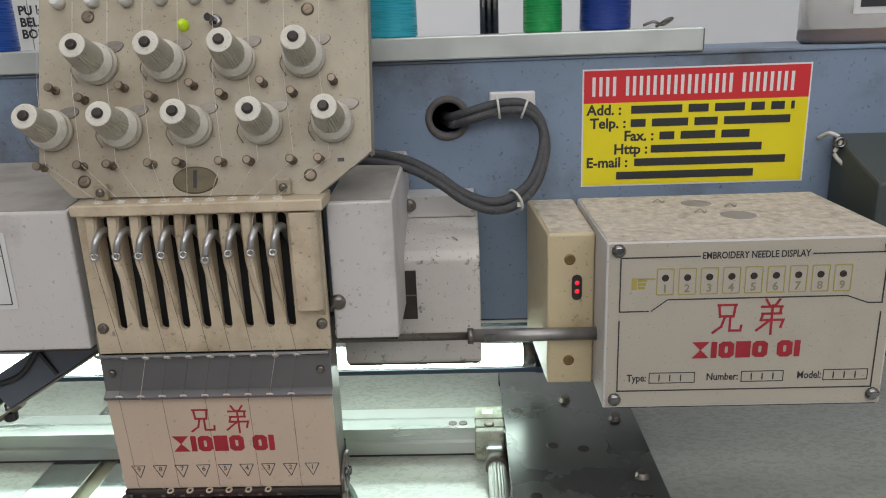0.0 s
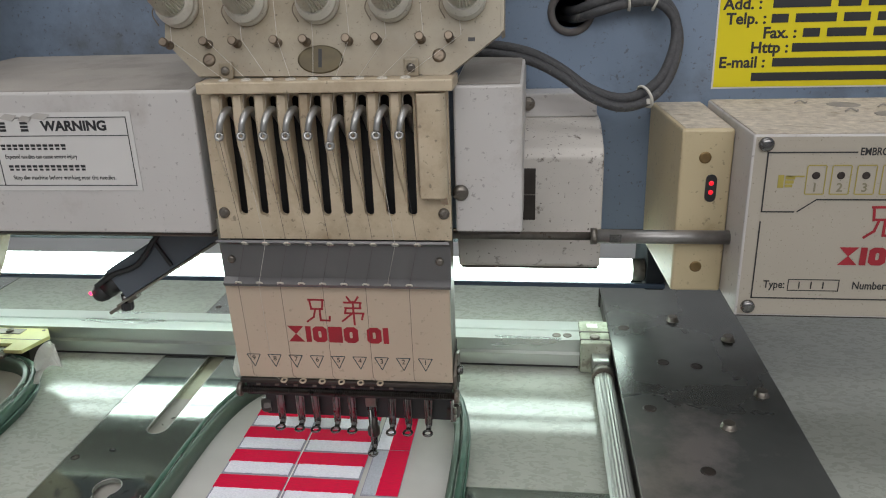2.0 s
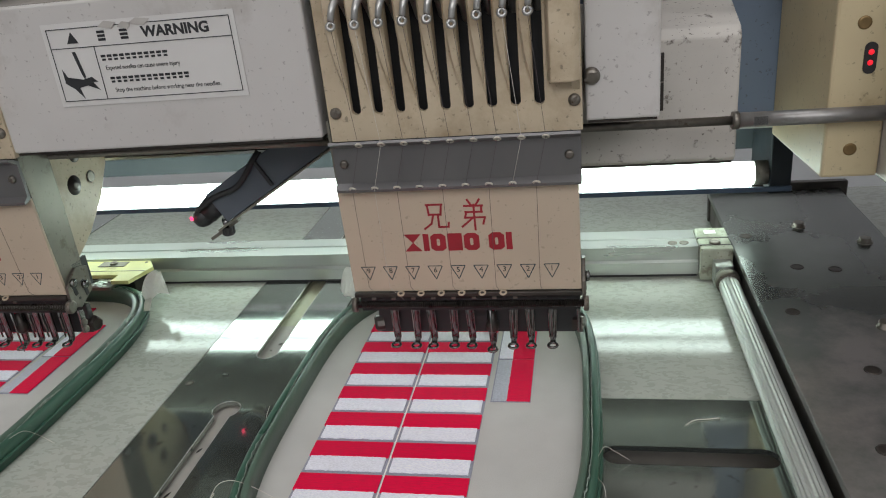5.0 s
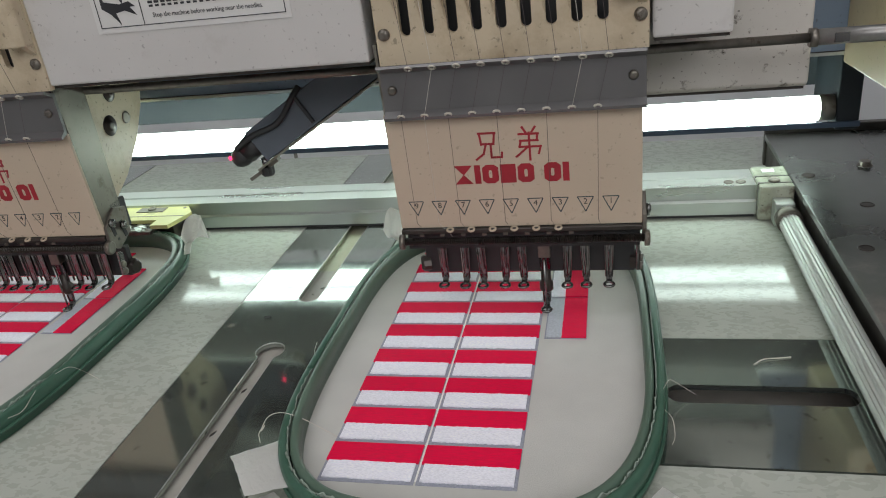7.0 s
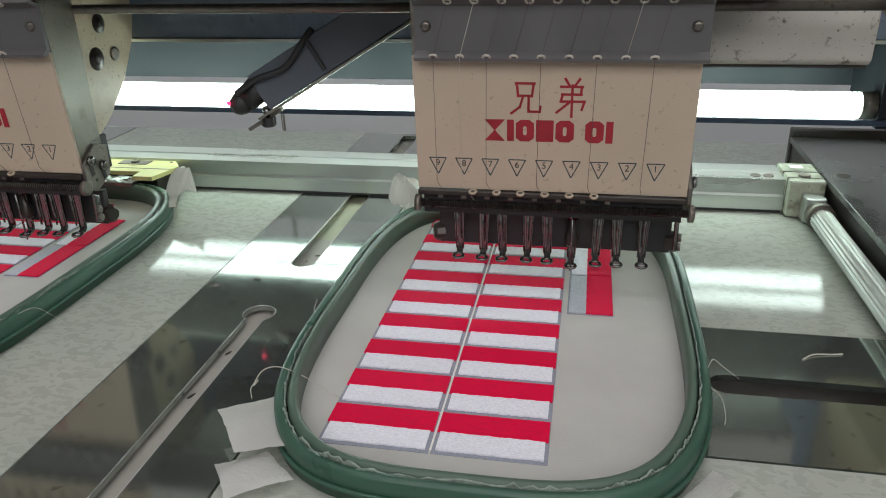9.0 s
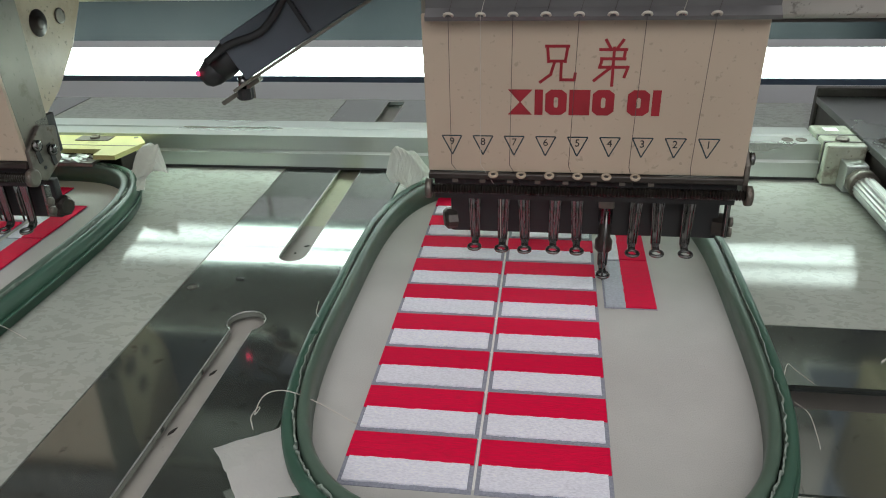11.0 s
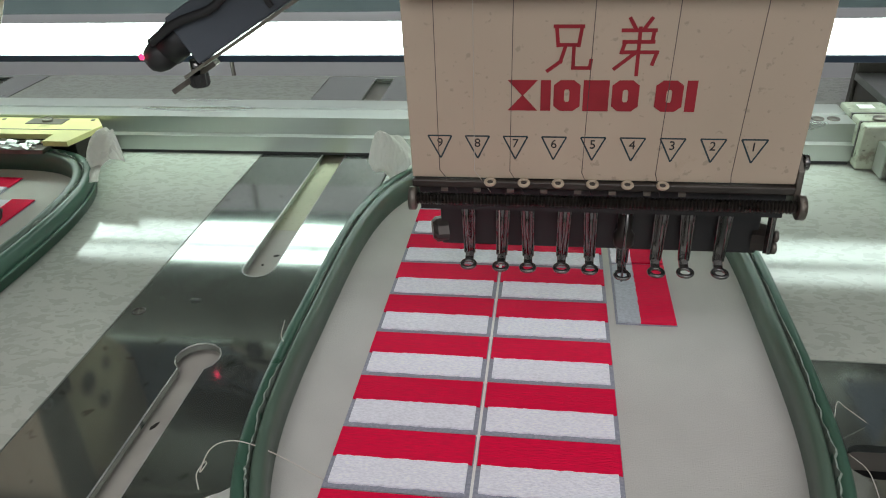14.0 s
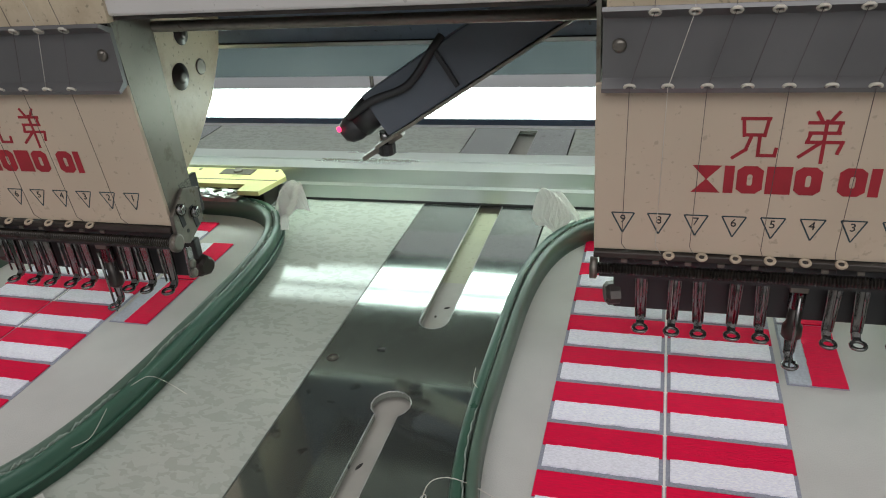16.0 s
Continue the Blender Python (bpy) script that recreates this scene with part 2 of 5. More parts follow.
def scratched(m, turn):
    """Fine scratches, as rougher lines across a polished plate."""
    nt = m.node_tree
    n, link = nt.nodes, nt.links.new
    b = n["Principled BSDF"]
    coord, mp, t, ramp, add = n.new("ShaderNodeTexCoord"), n.new("ShaderNodeMapping"), n.new("ShaderNodeTexNoise"), n.new("ShaderNodeMapRange"), n.new("ShaderNodeMath")
    mp.inputs["Scale"].default_value, mp.inputs["Rotation"].default_value = (0.05, 1.0, 1.0), (0, 0, radians(turn))
    link(coord.outputs["Object"], mp.inputs[0])
    t.inputs["Scale"].default_value, t.inputs["Detail"].default_value = 700, 2
    link(mp.outputs[0], t.inputs["Vector"])
    ramp.inputs[1].default_value, ramp.inputs[2].default_value, ramp.inputs[4].default_value = 0.69, 0.76, 0.09
    link(t.outputs[0], ramp.inputs[0])
    old = b.inputs["Roughness"].links[0].from_socket
    link(old, add.inputs[0])
    link(ramp.outputs[0], add.inputs[1])
    link(add.outputs[0], b.inputs["Roughness"])


scratched(STEEL, 24)


def mottled(name, base, patch, rough):
    """Laminate with a pattern of pale flakes."""
    m = material(name, base, rough, grain=0.03, scale=30)
    nt = m.node_tree
    n, link = nt.nodes, nt.links.new
    b = n["Principled BSDF"]
    coord = n.new("ShaderNodeTexCoord")
    mp = n.new("ShaderNodeMapping")
    mp.inputs["Scale"].default_value = (1.0, 1.6, 1.0)
    link(coord.outputs["Object"], mp.inputs[0])
    warp = n.new("ShaderNodeTexNoise")
    warp.inputs["Scale"].default_value = 130
    link(mp.outputs[0], warp.inputs["Vector"])
    add = n.new("ShaderNodeMix")
    add.data_type, add.blend_type = "RGBA", "ADD"
    add.inputs[0].default_value = 0.012
    link(mp.outputs[0], add.inputs[6])
    link(warp.outputs[1], add.inputs[7])
    t = n.new("ShaderNodeTexVoronoi")
    t.inputs["Scale"].default_value = 290
    link(add.outputs[2], t.inputs["Vector"])
    sep = n.new("ShaderNodeSeparateColor")
    link(t.outputs["Color"], sep.inputs[0])
    ramp = n.new("ShaderNodeMapRange")
    ramp.inputs[1].default_value, ramp.inputs[2].default_value = 0.56, 0.72
    link(sep.outputs[0], ramp.inputs[0])
    old = b.inputs["Base Color"].links[0].from_socket
    mix = n.new("ShaderNodeMix")
    mix.data_type = "RGBA"
    link(ramp.outputs[0], mix.inputs[0])
    link(old, mix.inputs[6])
    mix.inputs[7].default_value = (*patch, 1)
    link(mix.outputs[2], b.inputs["Base Color"])
    bn = n.new("ShaderNodeBump")
    bn.inputs["Strength"].default_value, bn.inputs["Distance"].default_value = 0.30, 0.0005
    link(sep.outputs[0], bn.inputs["Height"])
    link(bn.outputs[0], b.inputs["Normal"])
    return m


LAMINATE = mottled("flaked_white_laminate", (0.455, 0.475, 0.42), (0.395, 0.415, 0.362), 0.10)


# ---------------------------------------------------------------- mesh tools
def quad_box(bm, x0, x1, y0, y1, z0, z1, bevel=0.0, segments=2, m=None):
    v = [bm.verts.new(p) for p in ((x0, y0, z0), (x1, y0, z0), (x1, y1, z0), (x0, y1, z0), (x0, y0, z1), (x1, y0, z1), (x1, y1, z1), (x0, y1, z1))]
    f = [bm.faces.new([v[i] for i in q]) for q in ((3, 2, 1, 0), (4, 5, 6, 7), (0, 1, 5, 4), (1, 2, 6, 5), (2, 3, 7, 6), (3, 0, 4, 7))]
    if bevel:
        edges = {e for face in f for e in face.edges}
        out = bmesh.ops.bevel(bm, geom=list(edges), offset=bevel, segments=segments, affect="EDGES", profile=0.5)
        v = list({w for face in out["faces"] for w in face.verts} | {w for w in v if w.is_valid})
    if m is not None:
        for w in v:
            w.co = m @ w.co
    return bm


def rod(bm, a, b, r0, r1=None, n=16, caps=True):
    """A round bar from a to b, tapered from r0 to r1."""
    a, b = Vector(a), Vector(b)
    r1 = r0 if r1 is None else r1
    q = (b - a).to_track_quat("Z", "Y")
    rings = []
    for p, r in ((a, r0), (b, r1)):
        rings.append([bm.verts.new(p + q @ Vector((r * math.cos(k * math.tau / n), r * math.sin(k * math.tau / n), 0))) for k in range(n)])
    for k in range(n):
        bm.faces.new((rings[0][k], rings[0][(k + 1) % n], rings[1][(k + 1) % n], rings[1][k])).smooth = True
    if caps:
        bm.faces.new(rings[0][::-1])
        bm.faces.new(rings[1])
    return bm


def lathe(bm, a, axis, profile, n=24, ribs=0, rib_depth=0.0, rib_rows=()):
    """A turned body: profile is (distance along the axis, radius); ribs cut flutes into the named rows."""
    a = Vector(a)
    q = Vector(axis).to_track_quat("Z", "Y")
    rings = []
    for i, (h, r) in enumerate(profile):
        ring = []
        for k in range(n):
            rr = r - (rib_depth if ribs and i in rib_rows and k % 2 else 0)
            ring.append(bm.verts.new(a + q @ Vector((rr * math.cos(k * math.tau / n), rr * math.sin(k * math.tau / n), h))))
        rings.append(ring)
    for r0, r1 in zip(rings, rings[1:]):
        for k in range(n):
            f = bm.faces.new((r0[k], r0[(k + 1) % n], r1[(k + 1) % n], r1[k]))
            f.smooth = not ribs
    bm.faces.new(rings[0][::-1])
    bm.faces.new(rings[-1])
    return bm


def ring(bm, centre, axis, big, small, n=16, k=8):
    """A torus."""
    c = Vector(centre)
    q = Vector(axis).to_track_quat("Z", "Y")
    rows = []
    for i in range(n):
        a = i * math.tau / n
        rows.append([bm.verts.new(c + q @ Vector(((big + small * math.cos(j * math.tau / k)) * math.cos(a), (big + small * math.cos(j * math.tau / k)) * math.sin(a), small * math.sin(j * math.tau / k)))) for j in range(k)])
    for i in range(n):
        for j in range(k):
            bm.faces.new((rows[i][j], rows[(i + 1) % n][j], rows[(i + 1) % n][(j + 1) % k], rows[i][(j + 1) % k])).smooth = True
    return bm


def smooth_path(points, steps=6):
    """Catmull-Rom through the points."""
    p = [Vector(q) for q in points]
    p = [2 * p[0] - p[1]] + p + [2 * p[-1] - p[-2]]
    out = []
    for i in range(1, len(p) - 2):
        for s in range(steps):
            t = s / steps
            out.append(0.5 * (2 * p[i] + (p[i + 1] - p[i - 1]) * t + (2 * p[i - 1] - 5 * p[i] + 4 * p[i + 1] - p[i + 2]) * t * t + (3 * p[i] - p[i - 1] - 3 * p[i + 1] + p[i + 2]) * t ** 3))
    return out + [p[-2]]


def sweep(bm, points, r, n=10, closed=False):
    """A round strand along points; r may be a number or a list."""
    pts = [Vector(p) for p in points]
    rows = []
    for i, p in enumerate(pts):
        t = (pts[(i + 1) % len(pts)] - pts[i - 1]) if closed else (pts[min(i + 1, len(pts) - 1)] - pts[max(i - 1, 0)])
        q = t.to_track_quat("Z", "Y")
        rr = r if isinstance(r, float) else r[i]
        rows.append([bm.verts.new(p + q @ Vector((rr * math.cos(k * math.tau / n), rr * math.sin(k * math.tau / n), 0))) for k in range(n)])
    pairs = list(zip(rows, rows[1:])) + ([(rows[-1], rows[0])] if closed else [])
    for a, b in pairs:
        for k in range(n):
            bm.faces.new((a[k], a[(k + 1) % n], b[(k + 1) % n], b[k])).smooth = True
    if not closed:
        bm.faces.new(rows[0][::-1])
        bm.faces.new(rows[-1])
    return bm


def prism(bm, outline, a, b, axis="x", bevel=0.0):
    """An outline, given in the two other axes, drawn out from a to b along the axis."""
    put = {"x": lambda p, d: (d, p[0], p[1]), "y": lambda p, d: (p[0], d, p[1]), "z": lambda p, d: (p[0], p[1], d)}[axis]
    lo, hi = [bm.verts.new(put(p, a)) for p in outline], [bm.verts.new(put(p, b)) for p in outline]
    faces = [bm.faces.new(lo), bm.faces.new(hi[::-1])]
    for k in range(len(outline)):
        faces.append(bm.faces.new((lo[k], hi[k], hi[(k + 1) % len(outline)], lo[(k + 1) % len(outline)])))
    bmesh.ops.recalc_face_normals(bm, faces=faces)
    if bevel:
        bmesh.ops.bevel(bm, geom=list({e for f in faces for e in f.edges}), offset=bevel, segments=2, affect="EDGES", profile=0.5)
    return bm


def sheet(bm, outline, holes, z0, z1, put=None):
    """A plate with holes: outlines in x and y, from z0 up to z1."""
    put = put or (lambda x, y, z: (x, y, z))
    loops = [outline] + list(holes)
    top = []
    for z in (z1, z0):
        edges, rows = [], []
        for loop in loops:
            v = [bm.verts.new(put(x, y, z)) for x, y in loop]
            rows.append(v)
            edges += [bm.edges.new((v[k], v[(k + 1) % len(v)])) for k in range(len(v))]
        bmesh.ops.triangle_fill(bm, use_beauty=True, use_dissolve=False, edges=edges)
        top.append(rows)
    for a, b in zip(*top):
        for k in range(len(a)):
            bm.faces.new((a[k], a[(k + 1) % len(a)], b[(k + 1) % len(b)], b[k]))
    bmesh.ops.recalc_face_normals(bm, faces=bm.faces[:])
    return bm


def rect(x0, x1, y0, y1):
    return [(x0, y0), (x1, y0), (x1, y1), (x0, y1)]


def rounded(x0, x1, y0, y1, r, n=5):
    out = []
    for cx, cy, a in ((x1 - r, y0 + r, -90), (x1 - r, y1 - r, 0), (x0 + r, y1 - r, 90), (x0 + r, y0 + r, 180)):
        out += [(cx + r * math.cos(radians(a + 90 * k / n)), cy + r * math.sin(radians(a + 90 * k / n))) for k in range(n + 1)]
    return out


def part(name, bm, mat, parent=None, label="", m=None):
    """One mesh object out of a bmesh, under its parent."""
    me = bpy.data.meshes.new(name)
    bm.to_mesh(me)
    bm.free()
    me.materials.append(mat)
    ob = new(name, me)
    if parent is not None:
        ob.parent = parent
    if m is not None:
        ob.matrix_basis = m
    if label:
        ob["label"] = label
    return ob


def thing(name, label, category, group="", kind="", at=None):
    ob = new(name)
    ob.empty_display_size = 0.02
    if at is not None:
        ob.matrix_basis = at
    return tagged(ob, label, category, group, kind)


def B():
    return bmesh.new()


def again(ob, name, parent, m):
    """A further piece on the same mesh."""
    o = new(name, ob.data)
    o.parent, o.matrix_basis = parent, m
    return o


def lettering(name, text, size, mat, parent, m, label="", align="CENTER", width=1.0, bold=0.0):
    """Words in the built-in font, laid flat in the x-y plane of m, as a thin mesh."""
    cu = bpy.data.curves.new(name, "FONT")
    cu.body, cu.size, cu.align_x, cu.align_y, cu.extrude, cu.offset, cu.resolution_u = text, size, align, "CENTER", 0.00008, bold, 3
    tmp = bpy.data.objects.new(name, cu)
    scene.collection.objects.link(tmp)
    bpy.context.view_layer.update()
    me = bpy.data.meshes.new_from_object(tmp.evaluated_get(bpy.context.evaluated_depsgraph_get()))
    bpy.data.objects.remove(tmp)
    me.name = name
    me.materials.clear()
    me.materials.append(mat)
    ob = new(name, me)
    ob.parent = parent
    ob.matrix_basis = m @ Matrix.Diagonal((width, 1, 1, 1))
    if label:
        ob["label"] = label
    return ob


def bars(bm, rows, m, thick=0.0002):
    """Flat bars (x0, x1, y0, y1) in the plane of m."""
    for x0, x1, y0, y1 in rows:
        quad_box(bm, x0, x1, y0, y1, 0, thick, m=m)
    return bm


def facing(x, y, z, lean=0.0):
    """A plane that faces the front of the machine: its x to the right, its y up."""
    return pose(x, y, z, 90 + lean, 0, 0)


def screw(bm, p, axis, r, slot=True):
    """A domed screw head with a slot."""
    lathe(bm, p, axis, ((0, r), (r * 0.35, r), (r * 0.62, r * 0.8), (r * 0.75, r * 0.45)), 14)
    return bm


def slot_bar(bm, p, axis, r, turn=0.5):
    q = Vector(axis).to_track_quat("Z", "Y")
    quad_box(bm, -r * 0.85, r * 0.85, -r * 0.13, r * 0.13, r * 0.6, r * 0.78, m=Matrix.Translation(p) @ q.to_matrix().to_4x4() @ pose(0, 0, 0, 0, 0, turn * 57))
    return bm


FRONT = (0, -1, 0)
PITCH = 0.2956

# ---------------------------------------------------------------- the room
def room():
    bm = quad_box(B(), -2.6, 2.6, -1.8, 1.05, -0.86, -0.80)
    tagged(part("floor", bm, FLOORTILE), "grey screed workshop floor", "floor", kind="structure")
    bm = sheet(B(), rect(-2.6, 2.6, -1.8, 1.05), [rect(-1.1, 0.7, -0.55, 0.15)], 1.95, 2.0)
    tagged(part("ceiling", bm, WALLPAINT), "plain white ceiling with a rooflight opening", "ceiling", kind="structure")
    bm = quad_box(B(), -2.6, 2.6, 0.95, 1.05, -0.8, 1.95)
    tagged(part("wall_north", bm, WALLPAINT), "plain white painted wall behind the machine", "wall", kind="structure")
    bm = quad_box(B(), -2.6, -2.5, -1.7, 0.95, -0.8, 1.95)
    tagged(part("wall_west", bm, WALLPAINT), "plain white painted wall", "wall", kind="structure")
    bm = sheet(B(), rect(-2.6, 2.6, -0.8, 1.95), [rect(-0.95, 1.65, 0.8, 1.8)], -1.8, -1.7, lambda x, y, z: (x, z, y))
    tagged(part("wall_south", bm, WALLPAINT), "plain white wall with a wide window", "wall", kind="structure")
    bm = sheet(B(), rect(-1.7, 0.95, -0.8, 1.95), [rect(-1.4, 0.2, 0.8, 1.8)], 2.5, 2.6, lambda x, y, z: (z, x, y))
    tagged(part("wall_east", bm, WALLPAINT), "plain white wall with a window", "wall", kind="structure")


room()


# ---------------------------------------------------------------- table and what is let into it
def slot_outline(x, r, y0, y1, n=7):
    return [(x + r * math.cos(radians(a)), y0 + r * math.sin(radians(a))) for a in [180 + 180 * k / n for k in range(n + 1)]] + [(x + r, y1), (x - r, y1)]


def keyhole(x, r, y_top, y0, r_big, n=12):
    a0 = math.asin(r / r_big)
    pts = [(x - r, y0), (x + r, y0)]
    for k in range(n + 1):
        a = -math.pi / 2 + a0 + (2 * math.pi - 2 * a0) * k / n
        pts.append((x + r_big * math.cos(a), y_top + r_big * math.sin(a)))
    return pts


def work_table():
    t = thing("work_table", "white flaked laminate machine table with inlaid steel plates", "table")
    gap = 0.0009
    plates = [(-0.2188 - k * PITCH, -0.1445 - k * PITCH, -0.32, 0.2945) for k in range(3)]
    right = (-0.02, 0.1065, -0.1045, -0.0146)
    holes = [rect(a - gap, b + gap, c, d) for a, b, c, d in plates] + [rect(right[0], right[1] + gap, right[2] - gap, right[3] + gap)]
    part("table_top", sheet(B(), rect(-1.3, 0.85, -0.36, 0.2955), holes, -0.022, 0.0), LAMINATE, t)
    part("under_board", quad_box(B(), -1.3, 0.85, -0.358, 0.295, -0.030, -0.0222), SLOTBED, t, "greasy board under the plates")
    for n, (a, b, c, d) in enumerate(plates):
        x = (a + b) / 2 + 0.0035
        cut = [slot_outline(x, 0.0066, 0.0285, 0.289), keyhole(x - 0.0005, 0.0046, -0.0305, -0.30, 0.0078)]
        plate = part("slide_plate", sheet(B(), rect(a, b, c + 0.001, d - 0.001), cut, -0.0025, 0.0002), STEEL, t, "bright scratched steel plate with two long slots")
        part("slot_bed", quad_box(B(), x - 0.012, x + 0.012, 0.0701, 0.1600, -0.0075, -0.0045), SLOTYELLOW, plate, "yellowed bed under the slot")
        part("slot_bed", quad_box(B(), x - 0.012, x + 0.012, 0.1601, d - 0.002, -0.0075, -0.0045), SLOTBED, plate, "greasy grey bed under the slot")
        part("slot_bed", quad_box(B(), x - 0.012, x + 0.012, c + 0.002, 0.0700, -0.0075, -0.0045), SLOTBED, plate, "greasy grey bed under the slot")
        for px, py in ((a + 0.0055, -0.0055), (a + 0.0055, 0.21), (b - 0.0055, 0.21), (a + 0.0055, -0.25)):
            sc = part("countersunk_screw", lathe(B(), (px, py, 0.0002), (0, 0, 1), ((0, 0.0026), (0.0003, 0.0024), (0.0003, 0.0020), (0.0001, 0.0018)), 14), OILSHADEBLACK, plate)
            bm = B()
            for turn in (20, 110):
                quad_box(bm, -0.0015, 0.0015, -0.0002, 0.0002, 0.0003, 0.0005, m=pose(px, py, 0, 0, 0, turn))
            part("cross_slot", bm, DULL, sc)
        bm = B()
        quad_box(bm, a + 0.0225, a + 0.0262, 0.0025, 0.0042, 0.0002, 0.0009, 0.0002, m=None)
        part("black_chip", bm, BLACK, plate)
        for outline in cut:
            part("slot_rim", sweep(B(), [(p, q, 0.00015) for p, q in outline], 0.00028, 6, True), LEVER, plate, "bright worn slot edge")
        for fx, fy, fl, ft in ((x - 0.003, -0.060, 0.0040, 62), (x - 0.0033, -0.093, 0.0045, 64), (x + 0.001, -0.132, 0.003, 80), (x + 0.001, 0.0465, 0.0028, 20), (x - 0.0025, 0.0385, 0.0014, 70)):
            bm = prism(B(), [(-fl / 2, -0.0003), (0, -0.0006), (fl / 2, 0.0001), (fl * 0.2, 0.0005), (-fl * 0.3, 0.0004)], 0.0, 0.0004, "z")
            part("oil_flake", bm, FLAKE, plate, "black flake in the slot", m=pose(fx, fy, -0.0044, 0, 0, ft))
    rp = part("needle_plate", sheet(B(), rect(right[0] + gap, right[1], right[2], right[3]), [rounded(0.0225, 0.1, -0.0655, -0.0525, 0.0062)], -0.0025, 0.0002), STEEL, t, "steel plate with a long dark slot")
    part("slot_well", quad_box(B(), 0.015, 0.105, -0.07, -0.048, -0.018, -0.014), BLACK, rp, "dark well under the slot")
    for x, y in ((-1.2, -0.3), (0.55, -0.3), (-1.2, 0.25), (0.55, 0.25)):
        part("leg", quad_box(B(), x - 0.03, x + 0.03, y - 0.03, y + 0.03, -0.80, -0.030, 0.004), BLUE, t)
    part("apron", quad_box(B(), -1.25, 0.6, -0.30, -0.27, -0.12, -0.030), BLUE, t)
    return t


work_table()


def cover_plate():
    """The raised dark plate that runs from front to back beside the frame's side bar."""
    t = thing("drive_cover_plate", "stained dark steel cover plate with bolts, on the table", "cover plate")
    part("plate", quad_box(B(), 0.1105, 0.204, -0.345, 0.225, 0.0205, 0.0245, 0.0004), DARKSTEEL, t)
    part("cheek", quad_box(B(), 0.1125, 0.1155, -0.345, 0.225, 0.0, 0.0205), OILSHADEBLACK, t)
    part("cheek", quad_box(B(), 0.199, 0.202, -0.345, 0.225, 0.0, 0.0205), OILSHADEBLACK, t)
    part("rear_lip", quad_box(B(), 0.111, 0.21, 0.2255, 0.232, 0.0, 0.03, 0.001), OILSHADEBLACK, t)
    for x, y, up in ((0.121, 0.138, 0), (0.141, 0.089, 0), (0.161, 0.085, 0), (0.125, 0.033, 0), (0.146, -0.024, 0), (0.165, 0.016, 1), (0.167, -0.053, 1), (0.132, -0.082, 0), (0.192, 0.052, 1), (0.157, 0.152, 1), (0.189, 0.123, 1), (0.190, -0.09, 1), (0.125, -0.15, 0), (0.17, -0.17, 1)):
        bm = B()
        if up:
            lathe(bm, (0, 0, 0), (0, 0, 1), ((0, 0.0046), (0.0006, 0.0046), (0.0007, 0.0036), (0.0032, 0.0036), (0.0034, 0.0032)), 12)
        else:
            lathe(bm, (0, 0, 0), (0, 0, 1), ((0, 0.0040), (0.0003, 0.0038), (0.0004, 0.0030), (0.00015, 0.0026)), 14)
        part("bolt", bm, DULL if up else OILSHADEBLACK, t, m=pose(x, y, 0.0245))
    return t


cover_plate()


# ---------------------------------------------------------------- beam, lamp, shelf
def beam():
    t = thing("machine_beam", "blue-grey painted steel beam of the embroidery machine, dusty", "machine beam")
    part("front_web", sheet(B(), rect(-1.3, 0.8, 0.107, 0.2745), [[(0.0775 + 0.011 * math.cos(a * math.tau / 20), 0.2415 + 0.0095 * math.sin(a * math.tau / 20)) for a in range(20)]], 0.113, 0.121, lambda x, y, z: (x, z, y)), BLUE, t)
    part("back_web", quad_box(B(), -1.3, 0.8, 0.235, 0.243, 0.107, 0.2745), BLUE, t)
    part("top_flange", quad_box(B(), -1.3, 0.8, 0.1115, 0.243, 0.2747, 0.2767, 0.0006), BLUE, t)
    part("bottom_flange", quad_box(B(), -1.3, 0.8, 0.1122, 0.243, 0.1045, 0.1068, 0.0005), OILSHADEBLACK, t)
    part("bright_edge", quad_box(B(), -1.3, 0.8, 0.1112, 0.1121, 0.1048, 0.1066), ALU, t, "worn bright lower edge")
    part("grommet", ring(B(), (0.0775, 0.1125, 0.2415), FRONT, 0.0118, 0.0022, 24), material("dusty_rubber_grommet", (0.11, 0.10, 0.095), 0.8, grain=0.2, scale=200), t)
    for x in (-1.2, 0.75):
        part("leg", quad_box(B(), x - 0.03, x + 0.03, 0.15, 0.21, 0.0, 0.1043, 0.003), BLUE, t)
    return t


beam()


def lamp():
    t = thing("tube_lamp", "lit slim fluorescent tube in a grey-green channel under the beam", "tube lamp")
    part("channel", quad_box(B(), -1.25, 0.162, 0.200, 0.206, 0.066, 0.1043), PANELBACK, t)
    part("shelf_lip", quad_box(B(), -1.25, 0.148, 0.1405, 0.1425, 0.0540, 0.0575, 0.0006), NAVY, t, "dark blue lower lip")
    part("tube", rod(B(), (-1.1, 0.152, 0.0638), (0.126, 0.152, 0.0638), 0.0076, n=24), TUBE, t, "glowing white tube")
    part("tube", rod(B(), (-1.1, 0.1590, 0.0575), (0.126, 0.1590, 0.0575), 0.0064, n=24), TUBE, t, "glowing white tube")
    part("end_cap", rod(B(), (0.1262, 0.152, 0.0638), (0.1345, 0.152, 0.0638), 0.0080, n=24), SIDE, t)
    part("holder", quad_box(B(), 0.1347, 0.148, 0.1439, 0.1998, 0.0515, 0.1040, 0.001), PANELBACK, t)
    return t


lamp()


